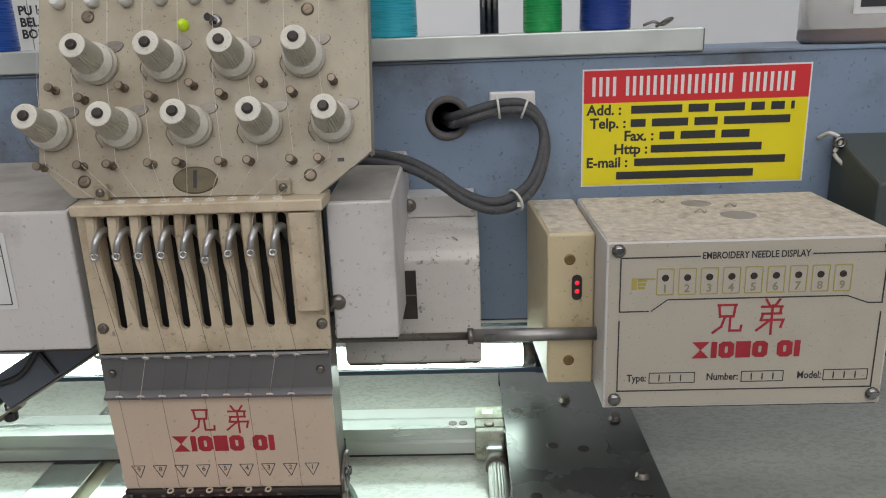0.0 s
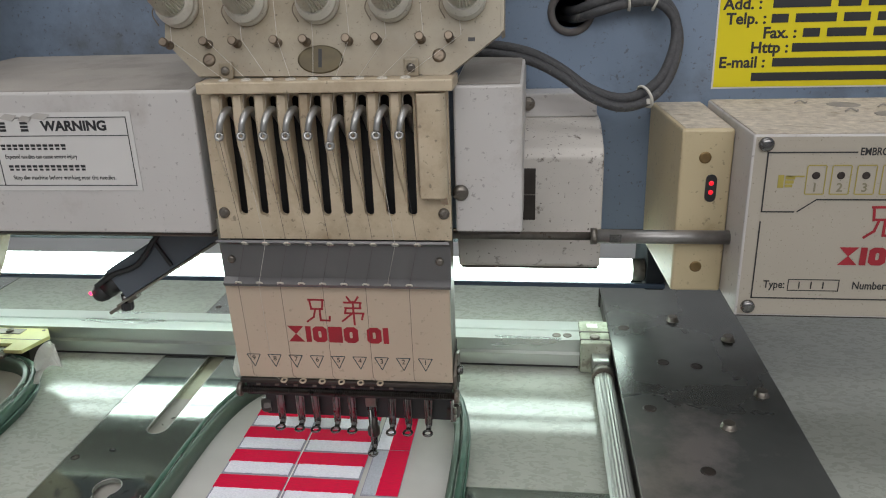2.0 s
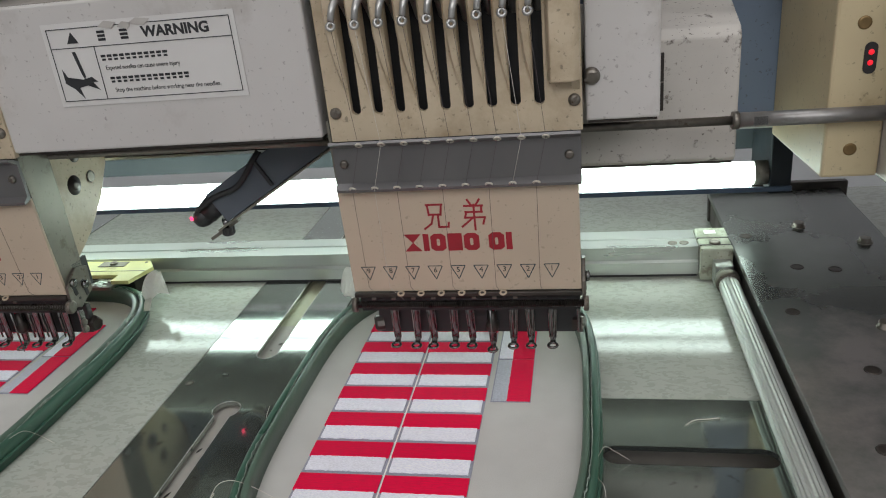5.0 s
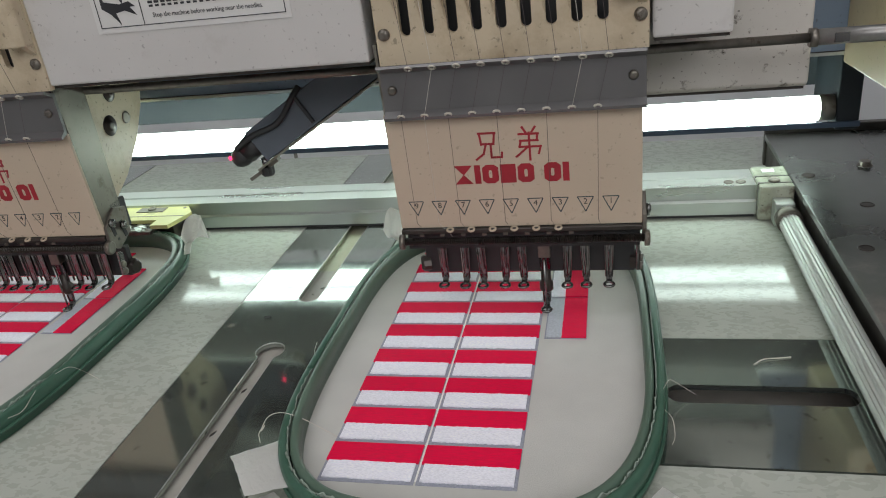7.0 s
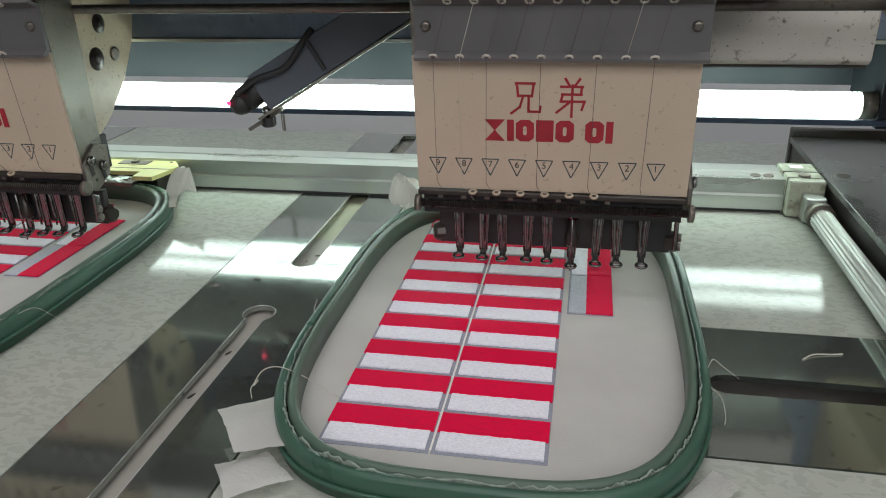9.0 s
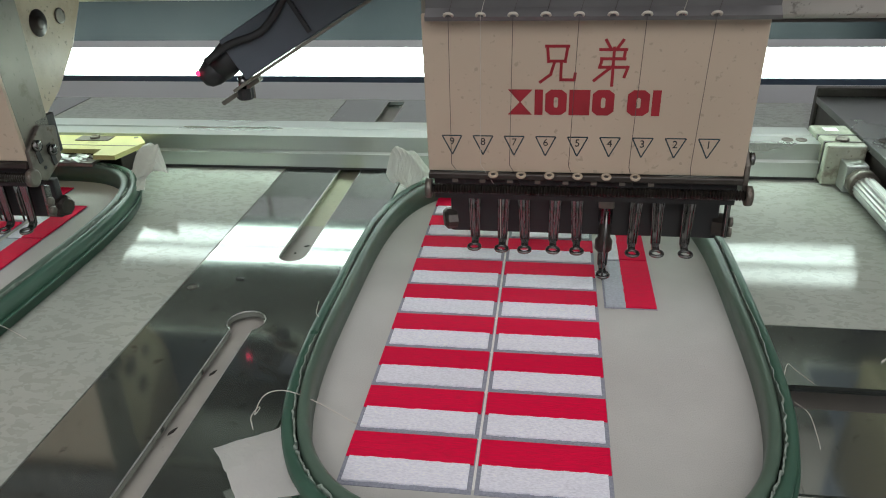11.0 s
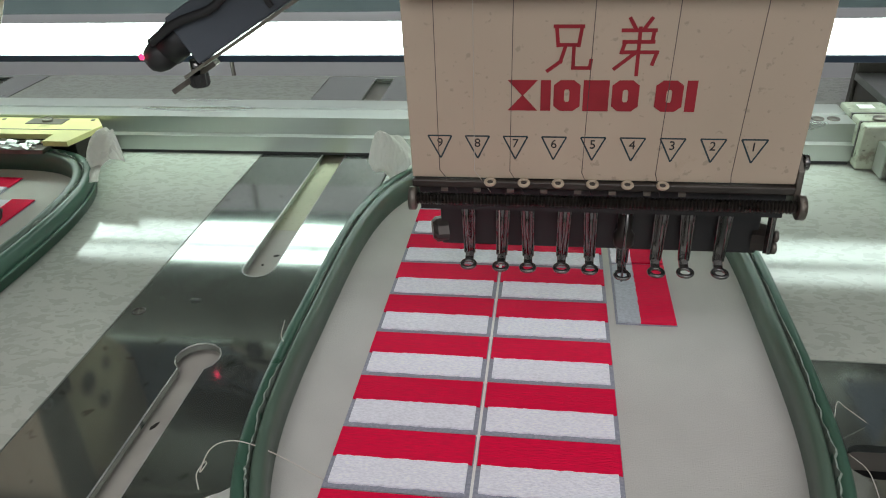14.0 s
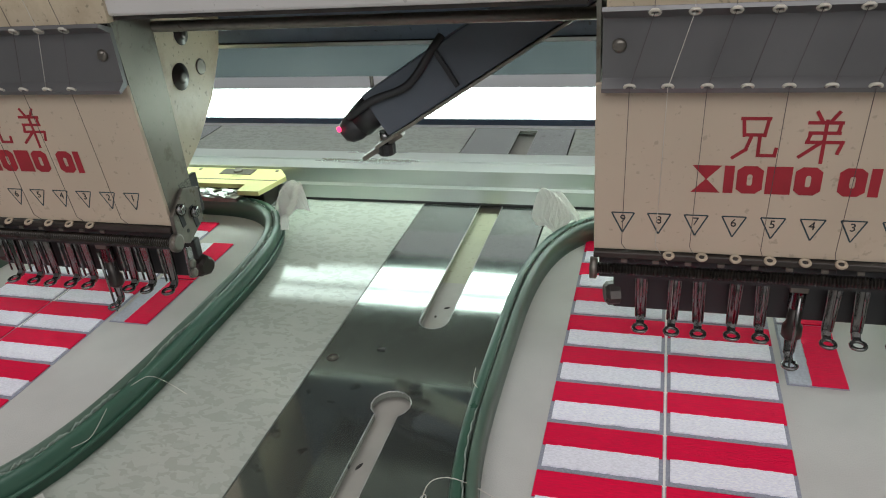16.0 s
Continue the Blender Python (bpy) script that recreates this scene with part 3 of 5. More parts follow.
def thread_shelf():
    t = thing("thread_shelf", "aluminium channel shelf on top of the beam", "shelf")
    part("channel", quad_box(B(), -1.3, 0.2305, 0.1085, 0.2, 0.2768, 0.2905, 0.0008), ALU, t)
    part("front_lip", quad_box(B(), -1.3, 0.2305, 0.1075, 0.1084, 0.2775, 0.2898, 0.0002), ALUROD, t, "scuffed front face")
    part("end_cap", quad_box(B(), 0.2306, 0.2318, 0.1090, 0.1995, 0.2770, 0.2900, 0.0004), DULL, t)
    post = thing("shelf_post", "ribbed bright steel post behind the shelf", "post")
    bm = B()
    for k in range(3):
        rod(bm, (0.1035 + k * 0.0042, 0.21, 0.2768), (0.1035 + k * 0.0042, 0.21, 0.5), 0.0026, n=12)
    part("tube", bm, CHROME, post)
    return t


thread_shelf()


def spool(x, y, r, colour, label, name):
    m = material(name, colour, 0.28, metal=0.15, grain=0.12, scale=700, bump=0.3, bump_scale=1500, stretch=(0.08, 0.08, 3.0))
    t = thing("thread_spool", label, "thread spool", "thread spools on the shelf")
    t.location = (x, y, 0.2905)
    part("thread_body", lathe(B(), (0, 0, 0), (0, 0, 1), ((0.0, r * 0.94), (0.001, r), (0.05, r * 0.98), (0.10, r * 0.93), (0.103, r * 0.88), (0.104, r * 0.2)), 32), m, t)
    part("core", rod(B(), (0, 0, 0.104), (0, 0, 0.112), r * 0.22, n=16), LABELWHITE, t)


spool(0.0425, 0.15, 0.0165, (0.03, 0.42, 0.55), "shiny turquoise thread spool on the shelf", "turquoise_thread")
spool(0.140, 0.15, 0.0125, (0.01, 0.30, 0.07), "shiny green thread spool on the shelf", "green_thread")
spool(0.180, 0.15, 0.0162, (0.01, 0.04, 0.26), "shiny dark blue thread spool on the shelf", "dark_blue_thread")
spool(0.012, 0.17, 0.0155, (0.01, 0.10, 0.06), "dark green thread spool on the shelf", "dark_green_thread")
spool(-0.2235, 0.15, 0.0165, (0.01, 0.07, 0.36), "shiny blue thread spool on the shelf", "blue_thread")


def shelf_clip():
    t = thing("bent_wire_clip", "dull bent wire clip lying on the shelf", "wire clip")
    part("wire", sweep(B(), smooth_path([(0.2, 0.13, 0.2925), (0.206, 0.128, 0.2945), (0.212, 0.13, 0.2925), (0.217, 0.127, 0.296), (0.213, 0.125, 0.2955), (0.208, 0.13, 0.2915)]), 0.0009, 8), DULL, t)


shelf_clip()


def notice():
    t = thing("wall_notice", "white paper notice with bold black capitals, pinned up", "notice")
    m = facing(-0.363, 0.45, 0.325)
    part("paper", bars(B(), [(-0.08, 0.08, -0.05, 0.07)], m, 0.0004), LABELWHITE, t)
    for k, word in enumerate(("PU HA", "BELAN", "BORD")):
        lettering("words", word, 0.0125, PRINTBLACK, t, facing(-0.3735, 0.4492, 0.3285 - 0.0118 * k), align="LEFT", bold=0.0004)
    part("backing_rod", rod(B(), (-0.363, 0.4515, -0.8), (-0.363, 0.4515, 0.38), 0.002), DULL, t)


notice()


def oil_bottle():
    t = thing("oil_bottle", "clear plastic bottle with a little brown oil and a paper label", "bottle")
    glass = material("clear_bottle_plastic", (0.75, 0.72, 0.68), 0.15, grain=0.03, scale=30)
    glass.node_tree.nodes["Principled BSDF"].inputs["Transmission Weight"].default_value = 0.75
    oil = material("brown_oil", (0.30, 0.09, 0.03), 0.1, grain=0.05, scale=40)
    t.location = (0.345, 0.165, 0.2767)
    part("wall", lathe(B(), (0, 0, 0), (0, 0, 1), ((0, 0.030), (0.003, 0.033), (0.10, 0.033), (0.115, 0.016), (0.13, 0.014)), 28), glass, t)
    part("oil", lathe(B(), (0, 0, 0.001), (0, 0, 1), ((0, 0.0295), (0.0015, 0.0322), (0.0085, 0.0323), (0.0088, 0.02)), 28), oil, t, "shallow brown oil")
    bm = B()
    bars(bm, [(-0.017, 0.02, 0.018, 0.045)], facing(0, -0.0335, 0))
    part("label", bm, LABELWHITE, t)
    bm = B()
    bars(bm, [(-0.013, -0.002, 0.034, 0.040), (0.002, 0.017, 0.034, 0.040), (-0.013, 0.017, 0.022, 0.029)], facing(0, -0.0338, 0))
    part("handwriting_bar", bm, PRINTBLACK, t)


oil_bottle()


def sticker():
    t = thing("dealer_sticker", "yellow and red dealer sticker with black print on the beam", "sticker")
    x0, x1, z0, z1, y = 0.1605, 0.2985, 0.1955, 0.268, 0.1127
    m = facing(0, y, 0)
    part("border", bars(B(), [(x0, x1, z0, z1)], m, 0.0002), STICKWHITE, t, "white edge")
    zr = z1 - 0.0205
    part("yellow_field", bars(B(), [(x0 + 0.001, x1 - 0.001, z0 + 0.001, zr)], facing(0, y - 0.0003, 0)), YELLOW, t, "yellow field")
    part("red_band", bars(B(), [(x0 + 0.001, x1 - 0.001, zr, z1 - 0.001)], facing(0, y - 0.0003, 0)), STICKRED, t, "red band")
    mm = facing(0, y - 0.0006, 0)
    x = x0 + 0.006
    for w in (2, 8, 4):
        for k in range(w):
            bm = B()
            quad_box(bm, x, x + 0.0019, zr + 0.0042, zr + 0.0157, 0, 0.0002, m=mm)
            quad_box(bm, x + 0.0042, x + 0.0061, zr + 0.0042, zr + 0.0157, 0, 0.0002, m=mm)
            part("name_block", bm, STICKWHITE, t, "plain white bars")
            x += 0.0083
        x += 0.0038
    h = (zr - z0 - 0.003) / 6
    lines = (("Add. :", 0.003, ((0.030, 0.062), (0.065, 0.078), (0.081, 0.100), (0.103, 0.112), (0.115, 0.124), (0.127, 0.130))),
             ("Telp. :", 0.005, ((0.030, 0.040), (0.043, 0.066), (0.069, 0.084), (0.087, 0.128))),
             ("Fax. :", 0.026, ((0.048, 0.058), (0.061, 0.083), (0.086, 0.104))),
             ("Http :", 0.020, ((0.043, 0.112),)),
             ("E-mail :", 0.003, ((0.033, 0.127),)),
             ("", 0.0, ((0.022, 0.108),)))
    for k, (word, x, spans) in enumerate(lines):
        zc = zr - h * (k + 0.55)
        if word:
            lettering("heading", word, 0.0088, PRINTBLACK, t, facing(x0 + x, y - 0.0006, zc), align="LEFT", bold=0.00025)
        for a, b in spans:
            part("print_bar", quad_box(B(), x0 + a, x0 + b - 0.0009, zc - 0.0024, zc + 0.0024, 0, 0.0002, m=mm), PRINTBLACK, t, "plain black bar")


sticker()


def side_cabinet():
    t = thing("dark_side_panel", "dark grey-green metal side panel behind the display box", "panel")
    prismo = prism(B(), [(0.055, 0.10), (0.1129, 0.10), (0.1129, 0.225), (0.055, 0.205)], 0.315, 0.62, "x", 0.002)
    part("body", prismo, material("dark_grey_green_paint", (0.055, 0.065, 0.062), 0.5, grain=0.1, scale=15), t)
    w = thing("wire_knot", "white wire knot with a metal eyelet on the beam", "wire knot")
    part("loop", sweep(B(), smooth_path([(0.306, 0.112, 0.222), (0.309, 0.104, 0.226), (0.314, 0.1, 0.222), (0.311, 0.1, 0.214), (0.317, 0.098, 0.206), (0.318, 0.1, 0.198)]), 0.0012, 8), TIE, w)
    part("eyelet", ring(B(), (0.313, 0.0985, 0.221), FRONT, 0.0028, 0.0012), CHROME, w)


side_cabinet()


# ---------------------------------------------------------------- covers along the beam
def arm_cover(x0, x1, y0, label, warning):
    """A white sheet-metal cover box between two heads."""
    t = thing("arm_cover", label, "machine cover")
    part("shell", prism(B(), [(y0, 0.1425), (0.112, 0.1425), (0.112, 0.222), (0.02, 0.2185), (y0, 0.2155)], x0, x1, "x", 0.0012), WHITE, t)
    part("dust_layer", prism(B(), [(y0 + 0.002, 0.2158), (0.02, 0.2187), (0.110, 0.2222), (0.110, 0.2226), (0.02, 0.2191), (y0 + 0.002, 0.2161)], x0 + 0.002, x1 - 0.002), GREYDUST, t, "grey dust on the top")
    # added dark plate: its colour paints the shade of the hollow cover
    part("underside", quad_box(B(), x0 + 0.001, x1 - 0.001, y0 + 0.002, 0.111, 0.1410, 0.1424), OILSHADEBLACK, t, "added dark plate, stands in for the shade beneath")
    if warning:
        m = facing(0, y0 - 0.0003, 0)
        bx0, bx1, bz0, bz1 = -0.2395, -0.1432, 0.1682, 0.2034
        lab = part("warning_label", bars(B(), [(bx0 - 0.0025, bx1 + 0.0025, bz0 - 0.0025, bz1 + 0.0025)], m), LABELWHITE, t, "white warning label, worn at its edge")
        mm = facing(0, y0 - 0.0006, 0)
        w = 0.00035
        bm = bars(B(), [(bx0, bx1, bz0, bz0 + w), (bx0, bx1, bz1 - w, bz1), (bx0, bx0 + w, bz0, bz1), (bx1 - w, bx1, bz0, bz1), (bx0, bx1, bz1 - 0.0095, bz1 - 0.0095 + w), (bx0 + 0.0235, bx0 + 0.0235 + w, bz0, bz1 - 0.0095)], mm)
        part("frame_line", bm, PRINTBLACK, lab)
        lettering("title", "WARNING", 0.0068, PRINTBLACK, lab, facing(-0.1715, y0 - 0.0006, bz1 - 0.0046), bold=0.00025, width=1.05)
        lettering("text_line", "Exposed needles can cause severe injury", 0.0031, PRINTBLACK, lab, facing(-0.2125, y0 - 0.0006, bz0 + 0.0152), align="LEFT", width=0.78)
        lettering("text_line", "Stop the machine before working near the needles.", 0.0031, PRINTBLACK, lab, facing(-0.2105, y0 - 0.0006, bz0 + 0.0042), align="LEFT", width=0.88)
        bm = B()
        for z, n, xs in ((bz0 + 0.0196, 11, -0.2135), (bz0 + 0.0088, 13, -0.2115)):
            for k in range(n):
                x = xs + k * 0.0033
                quad_box(bm, x, x + 0.0024, z + 0.0008, z + 0.0020, 0, 0.0002, m=mm)
                quad_box(bm, x + 0.0003, x + 0.0022, z - 0.0008, z + 0.0002, 0, 0.0002, m=mm)
        for x in (-0.2125, -0.2003):
            for dz in (0.0, 0.0018, 0.0036):
                quad_box(bm, x, x + 0.0040, bz1 - 0.0070 + dz, bz1 - 0.0058 + dz, 0, 0.0002, m=mm)
        part("small_print", bm, PRINTBLACK, lab, "black bars in place of small characters")
        bm = B()
        tri = [(-0.2296, bz1 - 0.0072), (-0.2234, bz1 - 0.0072), (-0.2265, bz1 - 0.0018)]
        prism(bm, [(p[0], p[1]) for p in tri], y0 - 0.0008, y0 - 0.0006, "y")
        prism(bm, [(bx0 + 0.003, bz0 + 0.016), (bx0 + 0.005, bz0 + 0.012), (bx0 + 0.013, bz0 + 0.0105), (bx0 + 0.018, bz0 + 0.0115), (bx0 + 0.021, bz0 + 0.009), (bx0 + 0.018, bz0 + 0.009), (bx0 + 0.021, bz0 + 0.005), (bx0 + 0.015, bz0 + 0.0075), (bx0 + 0.010, bz0 + 0.0065), (bx0 + 0.0115, bz0 + 0.001), (bx0 + 0.0075, bz0 + 0.006), (bx0 + 0.003, bz0 + 0.009)], y0 - 0.0008, y0 - 0.0006, "y")
        prism(bm, [(bx0 + 0.011, bz0 + 0.024), (bx0 + 0.0128, bz0 + 0.024), (bx0 + 0.0150, bz0 + 0.012), (bx0 + 0.0143, bz0 + 0.0105), (bx0 + 0.0132, bz0 + 0.013)], y0 - 0.0008, y0 - 0.0006, "y")
        part("pictogram", bm, PRINTBLACK, lab, "black pictogram of a needle over a palm shape")
        bm = B()
        for x, z, a in ((-0.206, bz1 + 0.0005, 0.005), (-0.197, bz1 - 0.0004, 0.004), (-0.189, bz1 + 0.0008, 0.006)):
            prism(bm, [(x - a, z - 0.0008), (x + a * 0.4, z - 0.0022), (x + a, z + 0.0006), (x - a * 0.2, z + 0.0016)], y0 - 0.0011, y0 - 0.0009, "y")
        part("tape_scrap", bm, material("torn_label_film", (0.47, 0.44, 0.41), 0.6, grain=0.1, scale=100), lab)
    return t


arm_cover(-0.2792, -0.1075, -0.0050, "white painted arm cover with a warning label", True)
arm_cover(-0.2792 - PITCH, -0.1075 - PITCH, -0.0050, "white painted arm cover between two heads", False)


def end_cover():
    t = thing("end_cover", "white painted end cover of the head arm, dusty on top", "machine cover")
    part("shell", prism(B(), [(0.0010, 0.1425), (0.112, 0.1425), (0.112, 0.222), (0.0010, 0.2150)], 0.0185, 0.0515, "x", 0.0012), WHITE, t)
    part("dust_layer", prism(B(), [(0.003, 0.2153), (0.110, 0.2221), (0.110, 0.2225), (0.003, 0.2157)], 0.020, 0.050), GREYDUST, t, "grey dust on the top")
    # dark plate added below, shade in its colour, as under the arm covers
    part("underside", quad_box(B(), 0.0195, 0.0505, 0.003, 0.049, 0.1410, 0.1424), OILSHADEBLACK, t, "added dark plate, stands in for the shade beneath")
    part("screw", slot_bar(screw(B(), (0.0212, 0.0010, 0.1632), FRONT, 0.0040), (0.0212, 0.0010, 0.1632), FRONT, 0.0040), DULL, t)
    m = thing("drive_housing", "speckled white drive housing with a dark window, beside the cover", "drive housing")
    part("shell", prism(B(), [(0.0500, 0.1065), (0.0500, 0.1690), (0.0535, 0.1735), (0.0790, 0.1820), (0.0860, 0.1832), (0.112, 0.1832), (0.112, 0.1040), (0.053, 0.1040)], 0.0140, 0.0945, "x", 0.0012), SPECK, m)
    # added plate whose black stands in for shade below the housing
    part("underside", quad_box(B(), 0.0150, 0.0935, 0.054, 0.111, 0.1026, 0.1039), OILSHADEBLACK, m, "added dark plate, stands in for the shade beneath")
    part("window", quad_box(B(), 0.0440, 0.0578, 0.0492, 0.0502, 0.1335, 0.1630, 0.0002), OILSHADEBLACK, m, "dark inspection window")
    part("window_tab", quad_box(B(), 0.0445, 0.0576, 0.0486, 0.0492, 0.1480, 0.1486), DULL, m)
    b = thing("mounting_strip", "white mounting strip with a domed screw above the housing", "bracket")
    part("strip", quad_box(B(), 0.0440, 0.0928, 0.0920, 0.1128, 0.1834, 0.1972, 0.0008), WHITE, b)
    part("screw", slot_bar(screw(B(), (0.0530, 0.0920, 0.1915), FRONT, 0.0040), (0.0530, 0.0920, 0.1915), FRONT, 0.0040), DULL, b)


end_cover()


def change_shaft():
    t = thing("colour_change_shaft", "dull steel shaft with a lock nut running behind the heads", "shaft")
    part("thin_shaft", rod(B(), (-1.2, 0.0225, 0.1335), (0.0868, 0.0225, 0.1335), 0.0022, n=12), DULL, t)
    part("thick_shaft", rod(B(), (0.0895, 0.0225, 0.1335), (0.1585, 0.0225, 0.1335), 0.0036, n=16), material("grey_shaft_steel", (0.30, 0.29, 0.28), 0.4, metal=0.8, grain=0.2, scale=120), t)
    part("lock_nut", lathe(B(), (0.0865, 0.0225, 0.1335), (1, 0, 0), ((0, 0.0044), (0.0032, 0.0044), (0.0033, 0.004)), 6), DULL, t)
    part("flat", quad_box(B(), 0.096, 0.102, 0.0187, 0.0193, 0.1315, 0.1355), CHROME, t)


change_shaft()


def ivory_box():
    t = thing("sensor_box", "aged ivory plastic box with two red lit indicators", "sensor box")
    part("body", prism(B(), [(0.1305, 0.0295), (0.1560, 0.0295), (0.1560, 0.1125), (0.1262, 0.1125)], 0.1005, 0.1880, "z", 0.0014), IVORY, t)
    part("dust_layer", prism(B(), [(0.1322, 0.0315), (0.1545, 0.0315), (0.1545, 0.111), (0.1285, 0.111)], 0.1880, 0.1883, "z"), DUSTY, t, "brown dust on the top")
    for z in (0.1735, 0.1146):
        part("screw_head", lathe(B(), (0.1425, 0.0296, z), FRONT, ((0, 0.0031), (0.0004, 0.0030), (0.0006, 0.0022)), 18), BRASS, t)
    part("led_window", sheet(B(), rounded(0.1437, 0.1492, 0.1505, 0.1648, 0.0026), [], 0.0288, 0.0294, lambda x, y, z: (x, z, y)), BLACK, t, "dark oval window")
    for z in (0.1603, 0.1555):
        part("led", lathe(B(), (0.1465, 0.0288, z), FRONT, ((0, 0.0013), (0.0006, 0.0011), (0.001, 0.0005)), 12), REDLED, t, "red lit indicator")


ivory_box()


def stroke(bm, m, p, q, w):
    """A flat stroke of width w from p to q in the plane of m."""
    p, q = Vector((*p, 0)), Vector((*q, 0))
    d = (q - p).normalized() * w * 0.4
    n = Vector((-d.y, d.x, 0))
    p, q = p - d, q + d
    v = [bm.verts.new(m @ c) for c in (p - n, q - n, q + n, p + n)] + [bm.verts.new(m @ (c + Vector((0, 0, 0.0002)))) for c in (p - n, q - n, q + n, p + n)]
    for f in ((4, 5, 6, 7), (0, 1, 5, 4), (1, 2, 6, 5), (2, 3, 7, 6), (3, 0, 4, 7)):
        bm.faces.new([v[k] for k in f])


def emblems(m, x, z, s, parent):
    """Two plain emblems of thin red strokes."""
    first = (((0.05, 0.95), (0.62, 0.95)), ((0.08, 0.95), (0.12, 0.55)), ((0.6, 0.95), (0.55, 0.55)), ((0.12, 0.56), (0.55, 0.56)), ((0.28, 0.55), (0.18, 0.2)), ((0.18, 0.2), (-0.08, 0.0)), ((0.45, 0.55), (0.45, 0.08)), ((0.45, 0.06), (0.8, 0.06)), ((0.8, 0.06), (0.82, 0.22)))
    second = (((1.25, 0.86), (1.8, 0.86)), ((1.78, 0.86), (1.76, 0.62)), ((1.28, 0.62), (1.78, 0.62)), ((1.3, 0.62), (1.25, 0.40)), ((1.25, 0.40), (1.86, 0.40)), ((1.86, 0.40), (1.80, 0.15)), ((1.54, 0.9), (1.54, -0.08)), ((1.5, 0.40), (1.15, 0.05)), ((1.36, 1.1), (1.45, 0.92)), ((1.72, 1.1), (1.62, 0.92)))
    second = [tuple((1.32 + (p[0] - 1.15) * 1.18, p[1]) for p in line) for line in second]
    for lines in (first, second):
        for k, (a, b) in enumerate(lines):
            bm = B()
            stroke(bm, m @ pose(0, 0, 0.00001 * k), (x + a[0] * s, z + a[1] * s), (x + b[0] * s, z + b[1] * s), s * 0.095)
            part("emblem_stroke", bm, PRINTRED, parent, "plain red stroke")


def brand_blocks(m, x, z, w, h, parent):
    """A row of plain red shapes, five and two, in place of the maker's mark."""
    u = w / 9.05
    cx = x
    for sides, a in ((3, 1.5), (4, 0.5), (8, 1.3), (4, 1.25), (8, 1.3), (0, 0.5), (8, 1.3), (4, 0.5)):
        bm = B()
        flat = lambda pts: bm.faces.new([bm.verts.new(m @ Vector((cx + p[0] * a * u, z + p[1] * h, 0.0002))) for p in pts])  # noqa: E731
        if sides == 3:
            flat([(0, 0), (1, 0), (0.5, 0.52)])
            flat([(0, 1), (0.5, 0.48), (1, 1)])
        elif sides == 4:
            flat([(0, 0), (1, 0), (1, 1), (0, 1)])
        elif sides == 8:
            outer = [(0.25, 0), (0.75, 0), (1, 0.16), (1, 0.84), (0.75, 1), (0.25, 1), (0, 0.84), (0, 0.16)]
            inner = [(0.44, 0.30), (0.56, 0.30), (0.60, 0.36), (0.60, 0.64), (0.56, 0.70), (0.44, 0.70), (0.40, 0.64), (0.40, 0.36)]
            for k in range(8):
                flat([outer[k], outer[(k + 1) % 8], inner[(k + 1) % 8], inner[k]])
        if sides:
            part("brand_block", bm, PRINTRED, parent, "plain red shape")
        else:
            bm.free()
        cx += (a + 0.14) * u


def display_box():
    t = thing("needle_display_box", "cream needle display box with printed front, dusty on top", "display box")
    x0, x1, z0, z1, y = 0.1562, 0.2985, 0.1010, 0.1912, -0.0012
    part("body", quad_box(B(), x0, x1, y, 0.098, z0, z1, 0.0008), WHITE, t)
    part("dust_layer", quad_box(B(), x0 + 0.001, x1 - 0.001, y + 0.001, 0.097, z1 + 0.0001, z1 + 0.0005), DUSTY, t, "thick brown dust on the top")
    # plate added under the box, coloured as shade to darken the steel's reflection
    part("underside", quad_box(B(), x0 + 0.001, x1 - 0.001, y + 0.002, 0.097, z0 - 0.0012, z0 - 0.0001), OILSHADEBLACK, t, "added dark plate, stands in for the shade beneath")
    part("bare_patch", lathe(B(), (0.236, 0.045, z1 + 0.0005), (0, 0, 1), ((0, 0.0095), (0.0001, 0.0090)), 24), GREYDUST, t, "wiped round patch in the dust")
    part("bare_patch", lathe(B(), (0.222, 0.075, z1 + 0.0005), (0, 0, 1), ((0, 0.0085), (0.0001, 0.008)), 24), GREYDUST, t, "wiped round patch in the dust")
    for x, d in ((0.2185, 0.052), (0.2390, 0.064), (0.2020, 0.079)):
        part("fluff", sweep(B(), smooth_path([(x - 0.004, d, z1 + 0.0010), (x - 0.001, d + 0.001, z1 + 0.0022), (x + 0.001, d - 0.001, z1 + 0.0012), (x + 0.003, d + 0.002, z1 + 0.0012)], 4), 0.00045, 6), GREYDUST, t, "grey dust fluff")
    part("front_film", bars(B(), [(x0 + 0.0012, x1 - 0.0012, z0 + 0.001, z1 - 0.001)], facing(0, y, 0)), BOXFACE, t)
    for sx, sz in ((0.1620, 0.1870), (0.1620, 0.1062), (0.2940, 0.1068), (0.2940, 0.1865)):
        part("screw", slot_bar(screw(B(), (sx, y - 0.0002, sz), FRONT, 0.0034), (sx, y - 0.0002, sz), FRONT, 0.0034), CHROME, t)
    m = facing(0, y - 0.0003, 0)
    w = 0.0006
    bm = bars(B(), [(0.163, 0.202, 0.1828, 0.1828 + w), (0.2565, 0.2925, 0.1828, 0.1828 + w), (0.163, 0.163 + w, 0.1545, 0.183), (0.163, 0.178, 0.1545, 0.1545 + w), (0.187, 0.2755, 0.1605, 0.1605 + w), (0.286, 0.2925, 0.1565, 0.1565 + w), (0.2925, 0.2925 + w, 0.1565, 0.183),
                    (0.163, 0.163 + w, 0.1105, 0.150), (0.163, 0.293, 0.1105, 0.1105 + w), (0.2925, 0.2925 + w, 0.1105, 0.152)], m)
